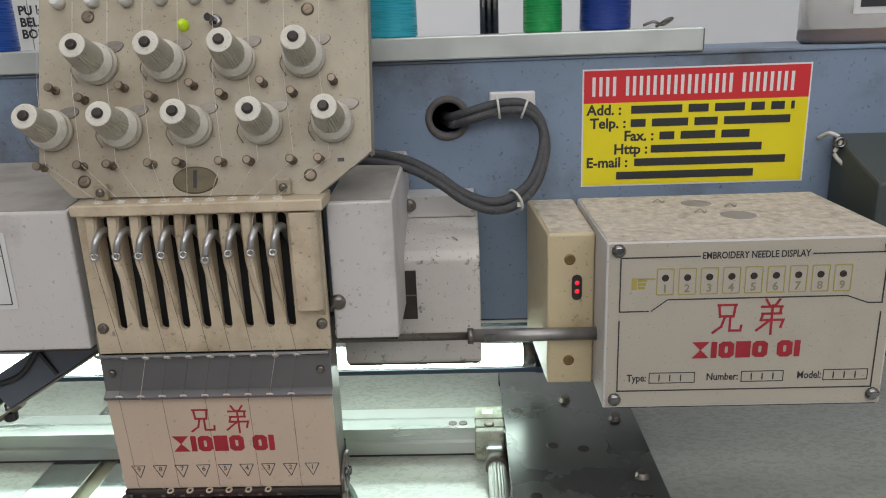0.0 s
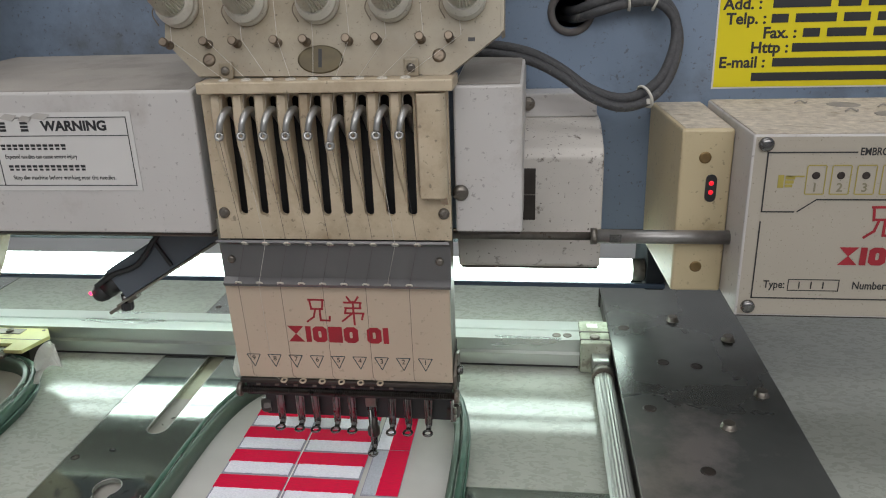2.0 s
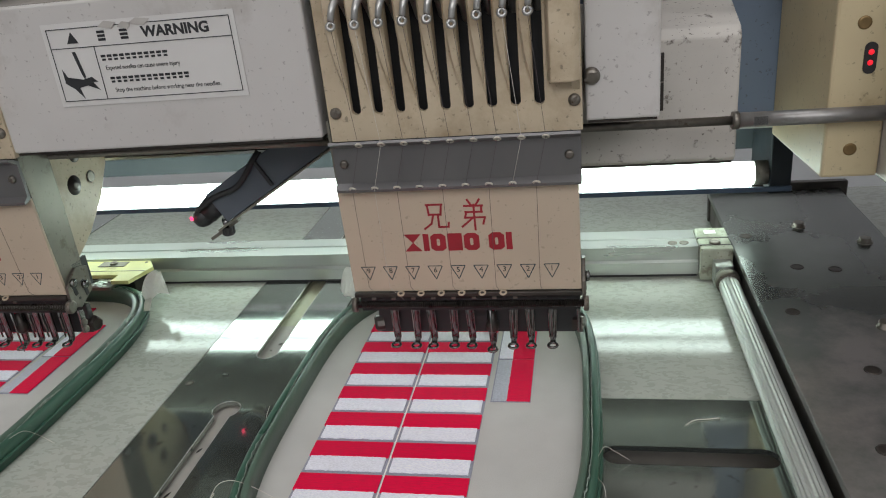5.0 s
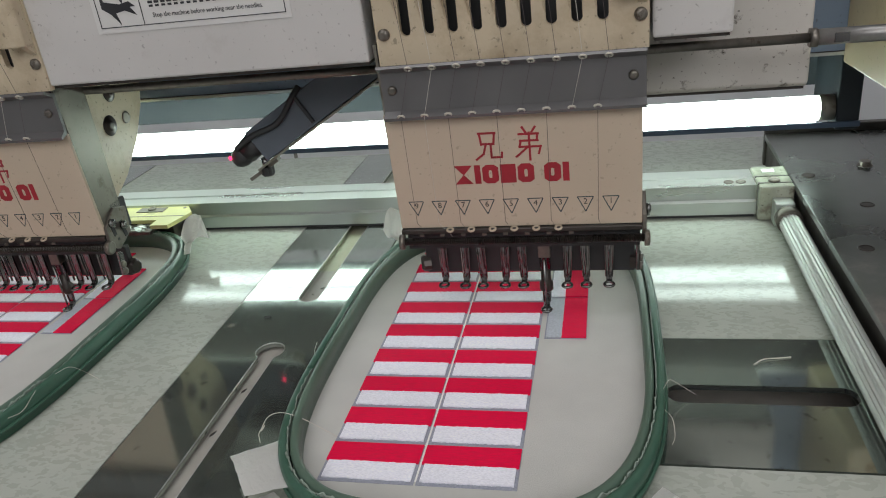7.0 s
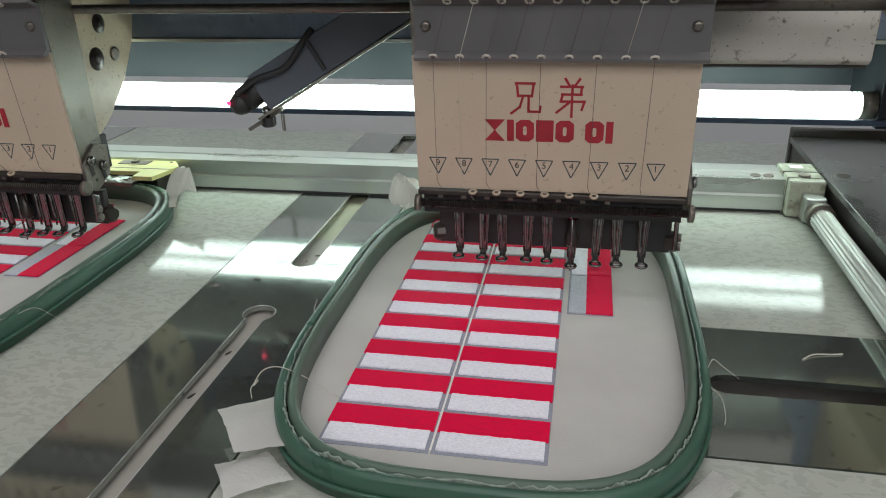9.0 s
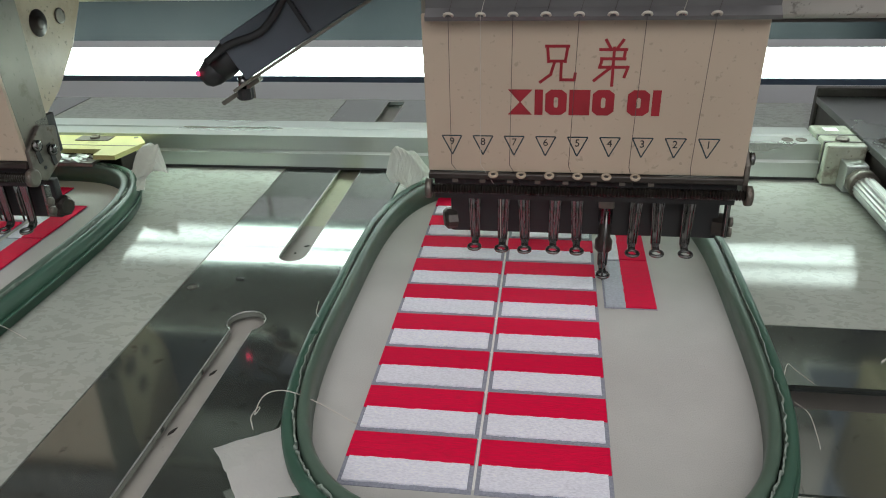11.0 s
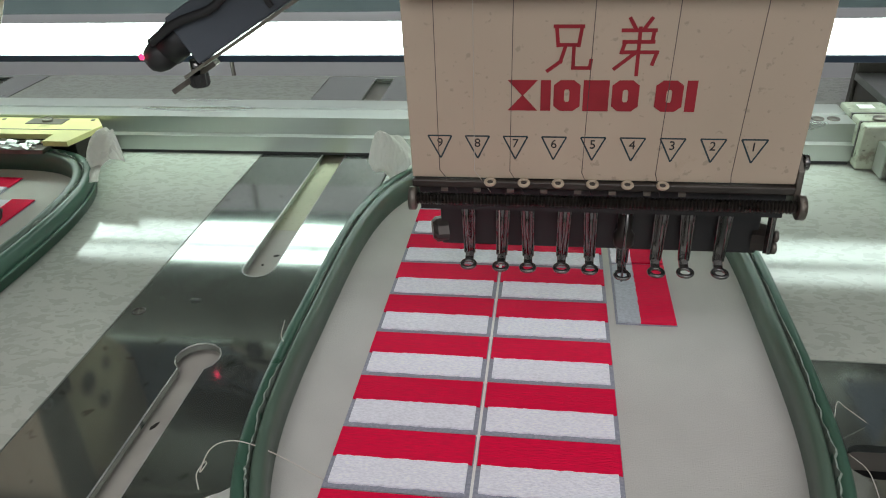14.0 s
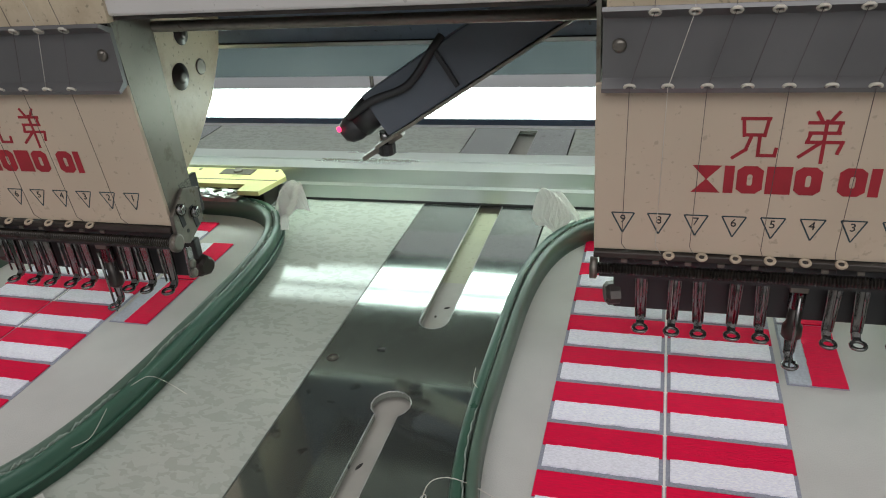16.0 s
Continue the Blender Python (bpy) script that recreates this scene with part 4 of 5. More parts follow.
    for a, b in (((0.179, 0.1548), (0.187, 0.1608)), ((0.2755, 0.1608), (0.286, 0.1568))):
        p, q = Vector((*a, 0)), Vector((*b, 0))
        n = Vector((-(q - p).y, (q - p).x, 0)).normalized() * w / 2
        bm.faces.new([bm.verts.new(m @ (c + Vector((0, 0, 0.0002)))) for c in (p - n, q - n, q + n, p + n)])
    for bx0, bx1 in ((0.1795, 0.2030), (0.2265, 0.2480), (0.2680, 0.2905)):
        w2 = 0.00035
        bars(bm, [(bx0, bx1, 0.1148, 0.1148 + w2), (bx0, bx1, 0.1205, 0.1205 + w2), (bx0, bx0 + w2, 0.1148, 0.1205), (bx1 - w2, bx1, 0.1148, 0.1208)], m)
        for k in range(3):
            quad_box(bm, bx0 + 0.005 + k * 0.0055, bx0 + 0.0055 + k * 0.0055, 0.116, 0.1195, 0, 0.0002, m=m)
    part("frame_line", bm, PRINTBLACK, t)
    lettering("title", "EMBROIDERY NEEDLE DISPLAY", 0.0050, PRINTBLACK, t, facing(0.2292, y - 0.0003, 0.1832), width=0.76, bold=0.00008)
    for word, x in (("Type:", 0.1732), ("Number:", 0.2170), ("Model:", 0.2610)):
        lettering("caption", word, 0.0056, PRINTBLACK, t, facing(x, y - 0.0003, 0.1178), width=0.8, bold=0.00008)
    mark = B()
    for k in range(9):
        cx = 0.1855 + k * 0.01085
        g = 0.00045
        bars(mark, [(cx - 0.0039, cx + 0.0039, 0.1768, 0.1768 + g), (cx - 0.0039, cx + 0.0039, 0.1632, 0.1632 + g), (cx - 0.0039 - g, cx - 0.0039, 0.1635, 0.1768), (cx + 0.0039, cx + 0.0039 + g, 0.1635, 0.1768)], m)
        part("indicator", lathe(B(), (cx, y - 0.0002, 0.1722), FRONT, ((0, 0.0018), (0.0004, 0.0016), (0.0004, 0.0010), (0.0001, 0.0008)), 14), material("unlit_indicator", (0.03, 0.02, 0.016), 0.6) if k == 0 else bpy.data.materials["unlit_indicator"], t, "dark unlit indicator")
        lettering("digit", str(k + 1), 0.0058, DIGITINK, t, facing(cx, y - 0.0003, 0.1664), bold=0.0001)
    bars(mark, [(0.1690, 0.1715, 0.1665, 0.1725), (0.1722, 0.1765, 0.1705, 0.1722), (0.1722, 0.1805, 0.1715, 0.1722), (0.1722, 0.1760, 0.1685, 0.1700), (0.1722, 0.1755, 0.1667, 0.1680)], m)
    part("gold_print", mark, PRINTGOLD, t, "gold frames and pointing sign")
    emblems(m, 0.2118, 0.1425, 0.0155, t)
    brand_blocks(m, 0.2005, 0.1285, 0.0540, 0.0090, t)
    return t


display_box()


def cables():
    t = thing("cable_loop", "two dusty black braided cables looped before the blue beam", "cable")
    path = [(0.074, 0.150, 0.2405), (0.079, 0.118, 0.2415), (0.090, 0.104, 0.2455), (0.108, 0.1035, 0.2500), (0.124, 0.1035, 0.2495), (0.1335, 0.101, 0.2400), (0.1350, 0.094, 0.2260), (0.128, 0.082, 0.2090), (0.116, 0.0715, 0.2000), (0.102, 0.068, 0.1975), (0.086, 0.069, 0.2030), (0.070, 0.072, 0.2140), (0.052, 0.076, 0.2225), (0.028, 0.080, 0.2265), (-0.01, 0.085, 0.2285)]
    part("cable", sweep(B(), smooth_path(path), 0.0030, 12), CABLE, t)
    part("cable", sweep(B(), smooth_path([(x + 0.0012, y - 0.003, z - 0.0042) if i > 0 else (x, y, z - 0.004) for i, (x, y, z) in enumerate(path)]), 0.0026, 12), CABLE, t)
    for i, turn in ((3, 0), (4, 0.1), (8, 0.9)):
        x, y, z = path[i]
        d = (Vector(path[i + 1]) - Vector(path[i - 1])).normalized()
        part("cable_tie", ring(B(), (x + 0.0006, y - 0.0015, z - 0.002), d, 0.0062, 0.0008, 18, 6), TIE, t, "white nylon tie")
    part("tie_tail", quad_box(B(), 0.117, 0.1205, 0.0655, 0.0675, 0.1945, 0.1975, 0.0004), TIE, t)
    part("clamp_base", quad_box(B(), 0.1035, 0.1315, 0.1075, 0.1128, 0.2435, 0.2568, 0.0012), LABELWHITE, t, "white adhesive tie base")


cables()


def laser_pointer():
    t = thing("laser_pointer_arm", "dark grey arm with a small red glowing laser pointer", "laser pointer")
    a, b = Vector((-0.2195, 0.062, 0.0800)), Vector((-0.118, 0.080, 0.1400))
    d = (b - a).normalized()
    up = Vector((-d.z, 0, d.x)).normalized()
    q = Matrix((d, d.cross(up) * -1, up)).transposed().to_4x4()
    m = Matrix.Translation(a) @ q
    grey = material("dark_grey_arm_paint", (0.105, 0.122, 0.145), 0.38, grain=0.1, scale=40)
    part("channel", quad_box(B(), 0.014, (b - a).length, -0.008, 0.008, -0.0125, 0.0085, 0.0008, m=m), grey, t)
    part("lower_edge", quad_box(B(), 0.006, (b - a).length, -0.0088, 0.0088, -0.0142, -0.0128, 0.0003, m=m), SIDE, t, "bright lower edge")
    part("cable", sweep(B(), [m @ Vector(p) for p in smooth_path([(0.004, -0.009, 0.004), (0.018, -0.0105, 0.0045), (0.035, -0.0105, 0.0015), (0.052, -0.0095, 0.008), (0.058, -0.007, 0.0105)])], 0.0018, 10), BLACK, t)
    part("strap", quad_box(B(), 0.0515, 0.0535, -0.0105, 0.0090, -0.0105, 0.0100, 0.0003, m=m), BLACK, t)
    part("collar", rod(B(), m @ Vector((0.004, 0, -0.001)), m @ Vector((0.016, 0, 0.001)), 0.0072, 0.0078, 18), BLACK, t)
    part("pointer_body", lathe(B(), m @ Vector((0.006, 0, -0.001)), -(m.to_3x3() @ Vector((1, 0.25, 0.05))), ((0, 0.0066), (0.006, 0.0064), (0.0095, 0.0052), (0.0115, 0.0030)), 20), BLACK, t)
    part("lens", lathe(B(), (-0.2225, 0.0548, 0.0806), (-0.45, -0.85, -0.05), ((0, 0.0013), (0.0008, 0.0012), (0.0012, 0.0005)), 14), LASER, t, "red glowing lens")
    part("clamp_plate", quad_box(B(), -0.004, 0.018, -0.0035, 0.0035, -0.0165, -0.0143, 0.0003, m=m), DULL, t)
    part("knob_stem", rod(B(), (-0.2040, 0.062, 0.0775), (-0.2040, 0.062, 0.0715), 0.0026), CHROME, t)
    part("knob", lathe(B(), (-0.2040, 0.062, 0.0720), (0, 0, -1), ((0, 0.0042), (0.0045, 0.0042), (0.0055, 0.0034)), 24, 1, 0.0004, (0, 1)), BLACK, t)
    part("hanger", quad_box(B(), -0.150, -0.122, 0.070, 0.112, 0.1345, 0.1420, 0.001), grey, t)
    return t


laser_pointer()


# ---------------------------------------------------------------- the head
NEEDLE = [-0.002 - 0.0108 * k for k in range(9)]
LEAN = math.degrees(math.atan(0.33))
PLANE = Matrix.Translation((0, -0.001, 0.229)) @ pose(0, 0, 0, 90 - LEAN, 0, 0)  # the tension board: x right, y up the board, z out of it


def fin(bm, x):
    """A flat fin beside a slot that tapers to a point at its foot."""
    rows = []
    for z, y, left, right in ((0.2140, -0.0122, -0.0078, -0.0024), (0.2030, -0.0134, -0.0078, -0.0024), (0.1900, -0.0130, -0.0076, -0.0024), (0.1780, -0.0106, -0.0066, -0.0024), (0.1670, -0.0080, -0.0048, -0.0024), (0.1585, -0.0064, -0.0034, -0.0027)):
        a, b = x + left, x + right
        rows.append([bm.verts.new(c) for c in ((a, -0.0060, z), (a, y + 0.0018, z), (a + 0.0012, y, z), (b - 0.0008, y + 0.0008, z), (b, y + 0.0022, z), (b, -0.0060, z))])
    for r0, r1 in zip(rows, rows[1:]):
        for k in range(6):
            bm.faces.new((r0[k], r0[(k + 1) % 6], r1[(k + 1) % 6], r1[k]))
    bm.faces.new(rows[0])
    bm.faces.new(rows[-1][::-1])
    bmesh.ops.recalc_face_normals(bm, faces=bm.faces[:])
    return bm


def presser_foot(bm):
    """A pressed strip with raised edges that ends in a flat eyelet, its tip at the origin."""
    prism(bm, [(-0.0027, 0.030), (0.0027, 0.030), (0.0022, 0.010), (0.0017, 0.0022), (-0.0017, 0.0022), (-0.0022, 0.010)], 0.0024, 0.0036, "y", 0.0003)
    for e in (-1, 1):
        rod(bm, (e * 0.0025, 0.0023, 0.030), (e * 0.0016, 0.0023, 0.0030), 0.00042, n=8)
    prism(bm, [(0.0036, 0.0032), (0.0024, 0.0036), (0.0008, 0.0020), (-0.0008, 0.0016), (-0.0008, 0.0006), (0.0018, 0.0006), (0.0034, 0.0018)], -0.0015, 0.0015, "x", 0.0002)
    ring(bm, (0, -0.0030, 0.0011), (0, -0.06, 1), 0.0024, 0.00075, 18, 8)
    return bm


SET = (0.0003, -0.0004, 0.0006, 0.0, -0.0005, 0.0004, -0.0006, 0.0005, -0.0002)  # how far each foot stands aside


def head():
    t = thing("embroidery_station", "cream nine-needle sewing station with tension knobs and presser feet", "embroidery station", "sewing stations on the beam")
    # arm casting behind the needle case
    arm = part("arm_casting", prism(B(), [(0.028, 0.058), (0.046, 0.054), (0.070, 0.068), (0.090, 0.086), (0.104, 0.105), (0.110, 0.120), (0.110, 0.2145), (0.028, 0.2145)], -0.080, -0.0104, "x", 0.001), CREAM, t)
    for y, z, r in ((0.0665, 0.1018, 0.0065), (0.0744, 0.1204, 0.0055)):
        part("bore", lathe(B(), (-0.0103, y, z), (1, 0, 0), ((0, r), (0.0003, r), (0.0003, r * 0.55), (0.0016, r * 0.5), (0.0018, r * 0.2)), 20), OILSHADEBLACK, arm)
    part("plug", lathe(B(), (-0.0103, 0.0843, 0.1021), (1, 0, 0), ((0, 0.0040), (0.0006, 0.0038), (0.0006, 0.003)), 18), DULL, arm)
    part("slide_block", quad_box(B(), -0.100, 0.012, 0.0105, 0.0279, 0.150, 0.214, 0.001), OILSHADEBLACK, t)
    # lower panel
    lower = part("lower_panel", prism(B(), [(0.0012, 0.0555), (0.0032, 0.0555), (-0.0008, 0.1165), (-0.0028, 0.1165)], -0.1058, 0.0145, "x", 0.0004), PANEL, t, "cream front panel with red and black print")
    for x in (0.0130, -0.1058):
        part("cheek", prism(B(), [(0.0032, 0.056), (0.021, 0.0545), (0.0215, 0.150), (-0.0025, 0.150), (-0.0008, 0.1165)], x, x + 0.0014, "x"), SIDE, t, "grey metal side cheek")
    ang = math.degrees(math.atan2(0.004, 0.061))
    m = facing(0, 0.00022, 0.0705, ang)
    emblems(m, -0.0615, 0.0215, 0.0138, lower)
    brand_blocks(m, -0.0745, 0.0088, 0.0550, 0.0098, lower)
    teal = material("teal_black_ink", (0.02, 0.045, 0.06), 0.5)
    for k in range(9):
        bm = B()
        x, w = -0.012 * k, 0.00025
        for a, b in (((-0.0038, 0), (0.0038, 0)), ((0.0038, 0), (0, -0.0078)), ((0, -0.0078), (-0.0038, 0))):
            p, q = Vector((x + a[0], a[1], 0)), Vector((x + b[0], b[1], 0))
            n = Vector((-(q - p).y, (q - p).x, 0)).normalized() * w
            bm.faces.new([bm.verts.new(m @ (c + Vector((0, 0, 0.0001)))) for c in (p - n, q - n, q + n, p + n)])
        lettering("digit", str(k + 1), 0.0042, bpy.data.materials["black_print_ink"], lower, m @ pose(x, -0.0025, 0.0001))
        part("triangle_mark", bm, teal, lower)
    # thread guard strip
    guard = part("guard_strip", prism(B(), [(-0.0035, 0.1172), (-0.0085, 0.1150), (-0.0090, 0.1165), (-0.0055, 0.1190), (-0.0055, 0.1370), (-0.0110, 0.1400), (-0.0105, 0.1412), (-0.0035, 0.1385)], -0.1035, 0.0160, "x"), GREY, t, "grey metal thread guard")
    for k in range(9):
        for x, y, z in ((-0.0950 + 0.01125 * k, -0.0090, 0.1170), (-0.0885 + 0.0111 * k, -0.0100, 0.1392)):
            part("eyelet", ring(B(), (0, 0, 0), (0, 0, 1), 0.0015, 0.0005, 12, 6), KNOB, guard, "white ceramic eyelet", m=pose(x, y, z, -38, 0, 0))
    for x in (-0.0985, 0.0105):
        part("screw", slot_bar(screw(B(), (x, -0.0055, 0.1290), FRONT, 0.0022), (x, -0.0055, 0.1290), FRONT, 0.0022), DULL, guard)
    # take-up cover with its comb of fins
    slots = [rounded(x - 0.0024, x + 0.0024, 0.1530, 0.2125, 0.0024) for x in NEEDLE]
    comb = part("takeup_cover", sheet(B(), rect(-0.1025, 0.0170, 0.1405, 0.2140), slots, -0.0062, -0.0030, lambda x, y, z: (x, z, y)), CREAM, t)
    for x in NEEDLE:
        part("fin", fin(B(), x), CREAM, comb)
    part("corner_block", prism(B(), [(0.0015, -0.0060), (0.0165, -0.0060), (0.0165, -0.0125), (0.0140, -0.0150), (0.0035, -0.0150)], 0.1640, 0.2140, "z", 0.0008), CREAM, comb)
    part("corner_foot", prism(B(), [(-0.0060, 0.1640), (-0.0120, 0.1640), (-0.0062, 0.1590)], 0.0125, 0.0160, "x"), CREAM, comb)
    # added black backing: the shade inside the slots is put into its colour
    part("shadow_box", quad_box(B(), -0.1030, 0.0125, 0.0060, 0.0095, 0.119, 0.2140), BLACK, t, "black backing, slot shade put into its colour")
    for x, z in ((0.0135, 0.1545), (-0.0985, 0.1545)):
        part("screw", slot_bar(screw(B(), (x, -0.0062, z), FRONT, 0.0028), (x, -0.0062, z), FRONT, 0.0028, 1.1), DULL, comb)
    for k, x in enumerate(NEEDLE):
        if k != 3:
            takeup_lever(t, x)
    # eyelet bar
    bar = part("eyelet_bar", quad_box(B(), -0.1000, 0.0205, -0.0165, 0.0080, 0.2150, 0.2205, 0.0008), CREAM, t)
    for k in range(9):
        part("eyelet", ring(B(), (0, 0, 0), (0, -0.1, 1), 0.0019, 0.0007, 12, 6), KNOB, bar, "white ceramic eyelet", m=pose(-0.0880 + 0.0108 * k, -0.0110, 0.2206))
    for x in (-0.0886, 0.0004):
        lug = part("lug", quad_box(B(), x - 0.0035, x + 0.0035, -0.0060, -0.0035, 0.2205, 0.2290, 0.0010), BOARD, bar)
        part("screw", slot_bar(screw(B(), (x, -0.0060, 0.2245), FRONT, 0.0021), (x, -0.0060, 0.2245), FRONT, 0.0021), DULL, lug)
    # tension board
    out = PLANE.to_3x3() @ Vector((0, 0, 1))
    put = lambda u, v, w: PLANE @ Vector((u, v, w))  # noqa: E731
    board = part("tension_board", sheet(B(), [(-0.1205, 0.0095), (-0.1035, -0.0075), (0.0170, -0.0090), (0.0412, 0.0095), (0.0405, 0.150), (-0.1200, 0.150)], [], -0.0030, 0.0, lambda u, v, w: put(u, v, w)), BOARD, t, "worn cream tension board")
    part("board_edge", prism(B(), [(0.0413, 0.0100), (0.0428, 0.0110), (0.0420, 0.150), (0.0406, 0.150)], -0.012, 0.0002, "z"), BOARD, board)
    board.children[-1].data.transform(PLANE)
    for k in range(9):
        u, v = (-0.1130 + 0.0344 * k, 0.0255) if k < 5 else (-0.0905 + 0.0340 * (k - 5), 0.0575)
        p = put(u, v, 0)
        prof = ((0.0, 0.0092), (0.0008, 0.0100), (0.0030, 0.0100), (0.0036, 0.0090), (0.0044, 0.0090), (0.0050, 0.0098), (0.0066, 0.0096), (0.0072, 0.0084), (0.0092, 0.0080), (0.0096, 0.0075))
        part("tension_disc", lathe(B(), p, out, prof, 28), KNOB, board, "white tension disc")
        axis = (out + Vector((0.0, 0, 0.16))).normalized()
        knob = part("tension_knob", lathe(B(), p + out * 0.0096, axis, ((0, 0.0072), (0.001, 0.0077), (0.0145, 0.0063), (0.0155, 0.0060), (0.0158, 0.0054)), 60, 1, 0.0011, (0, 1, 2)), KNOB, board, "fluted white tension knob")
        part("knob_screw", slot_bar(lathe(B(), p + out * 0.0096 + axis * 0.0156, axis, ((0, 0.0026), (0.0014, 0.0025), (0.0020, 0.0016)), 16), p + out * 0.0096 + axis * 0.0160, axis, 0.0021), OILSHADEBLACK, knob)
        part("plate_mark", lathe(B(), (0, 0, 0), (0, 0, 1), ((0, 0.0040), (0.0006, 0.0038)), 16), DULL, board, "dark spring plate", m=PLANE @ pose(u + 0.0070, v + 0.0085, 0, 0, 0, 12) @ Matrix.Diagonal((1.45, 0.75, 1, 1)))
        part("check_spring", sweep(B(), smooth_path([tuple(put(u - 0.0095, v + 0.002, 0.004)), tuple(put(u - 0.0112, v - 0.004, 0.005)), tuple(put(u - 0.0085, v - 0.0095, 0.004))], 5), 0.0003, 6), PIN, board, "thin dark wire spring")
    for u, v in [(-0.1120 + 0.0343 * k, 0.0455) for k in range(5)] + [(-0.0974 + 0.0343 * k, 0.0402) for k in range(4)] + [(-0.1180 + 0.0340 * k, 0.0076) for k in range(5)] + [(-0.0983 + 0.0343 * k, 0.0076) for k in range(4)]:
        part("thread_pin", lathe(B(), put(u, v, 0), out, ((0, 0.0022), (0.0005, 0.0021), (0.0006, 0.0010), (0.0056, 0.0010), (0.0057, 0.0021), (0.0072, 0.0021), (0.0075, 0.0016)), 14), PIN, board, "small dark metal thread pin")
    for k in range(10):
        part("top_guide", lathe(B(), put(-0.1097 + 0.0169 * k, 0.0885, 0), out, ((0, 0.0030), (0.004, 0.0030), (0.006, 0.0020)), 14), LABELWHITE, board, "white ceramic guide")
    for u, v in ((-0.0956, 0.0815), (0.0131, 0.0813), (-0.0981, 0.0002), (0.0129, 0.0002)):
        part("screw", slot_bar(lathe(B(), put(u, v, 0), out, ((0, 0.0032), (0.0006, 0.0031), (0.001, 0.002)), 16), put(u, v, -0.0008), out, 0.0026), PIN, board)
    badge = B()
    lathe(badge, (0, 0, 0), (0, 0, 1), ((0, 0.0110), (0.0004, 0.0110), (0.0006, 0.0100)), 32)
    b = part("number_badge", badge, BADGE, board, "oval tarnished badge", m=PLANE @ pose(-0.0433, -0.0006, 0) @ Matrix.Diagonal((1, 0.60, 1, 1)))
    lettering("digit", "1", 0.0125, PRINTBLACK, b, pose(0, 0, 0.0008) @ Matrix.Diagonal((1, 1.6, 1, 1)), bold=0.0002)
    part("indicator", lathe(B(), put(-0.0479, 0.0755, 0), out, ((0, 0.0028), (0.002, 0.0028), (0.0038, 0.0021), (0.0046, 0.0010)), 18), LED, board, "green lit indicator")
    part("toggle", rod(lathe(B(), put(-0.0320, 0.0769, 0), out, ((0, 0.0032), (0.002, 0.003), (0.0022, 0.002)), 14), put(-0.0320, 0.0769, 0.002), put(-0.0335, 0.0765, 0.0085), 0.0013, 0.0019, 10), CHROME, board, "small metal toggle")
    part("square_hole", quad_box(B(), -0.0016, 0.0016, -0.0009, 0.0009, 0, 0.0002), BLACK, board, m=PLANE @ pose(0.0279, 0.0072, 0))
    # needle bars, feet and the bars under the panel
    part("black_bar", quad_box(B(), -0.0995, 0.0115, 0.0170, 0.0215, 0.0215, 0.0405, 0.0008), BLACK, t, "black foot rail")
    for x in (-0.0975, 0.0100):
        part("rail_knob", lathe(B(), (x, 0.0195, 0.0270), (1 if x > 0 else -1, -0.3, 0), ((0, 0.0052), (0.004, 0.0050), (0.0055, 0.0035)), 10, 1, 0.0006, (0, 1)), OILSHADEBLACK, t)
    ringstrip = part("ring_strip", quad_box(B(), -0.1058, 0.0145, -0.0005, 0.0190, 0.0525, 0.0552, 0.0005), OILSHADEBLACK, t)
    for k in range(6):
        part("eyelet", ring(B(), (0, 0, 0), (0, -0.35, 1), 0.0015, 0.0006, 14, 6), STAINEDIVORY, ringstrip, "ivory ceramic eyelet", m=pose(-0.0800 + 0.0109 * k, -0.0004, 0.0549))
    for k in range(8):
        part("bright_tab", quad_box(B(), -0.0011, 0.0011, -0.0004, 0.0004, -0.0006, 0.0006), DULL, ringstrip, m=pose(-0.0950 + 0.0108 * k, -0.0010, 0.0523))
    spring = B()
    r = [0.0017 + (0.0005 if k % 2 else 0.0) for k in range(221)]
    sweep(spring, [(-0.1045 + 0.00055 * k, -0.0010, 0.0488) for k in range(221)], r, 12)
    for f in spring.faces:
        f.smooth = False
    part("back_strip", quad_box(B(), -0.1040, 0.0135, 0.0040, 0.0055, 0.0425, 0.0523), BLACK, t, "black strip behind the spring bar")
    part("spring_bar", spring, SPRINGSTEEL, t, "black coil spring bar")
    for x in (-0.1058, 0.0165):
        part("bar_nut", lathe(B(), (x - 0.001, -0.0010, 0.0488), (1, 0, 0), ((0, 0.0040), (0.0022, 0.0040), (0.0026, 0.003)), 12), DULL, t)
    bracket = part("side_bracket", prism(B(), [(0.0005, 0.0480), (0.0080, 0.0440), (0.0210, 0.0500), (0.0225, 0.0650), (0.0120, 0.0680), (0.0010, 0.0600)], 0.0146, 0.0166, "x", 0.0004), DULL, t, "dull steel side bracket")
    part("bracket_back", prism(B(), [(0.0130, 0.0500), (0.0265, 0.0520), (0.0265, 0.0700), (0.0120, 0.0700)], 0.0122, 0.0144, "x", 0.0004), BLACK, t, "black plate behind the bracket")
    for y, z, turn in ((0.0060, 0.0580, 10), (0.0150, 0.0540, 10)):
        part("bracket_slot", quad_box(B(), 0.0, 0.0003, -0.0014, 0.0014, -0.0052, 0.0052, 0.0001), BLACK, bracket, "dark slot", m=pose(0.0166, y, z, turn, 0, 0))
    part("bracket_hole", lathe(B(), (0.0166, 0.0085, 0.0500), (1, 0, 0), ((0, 0.0009), (0.0002, 0.0009)), 12), BLACK, bracket)
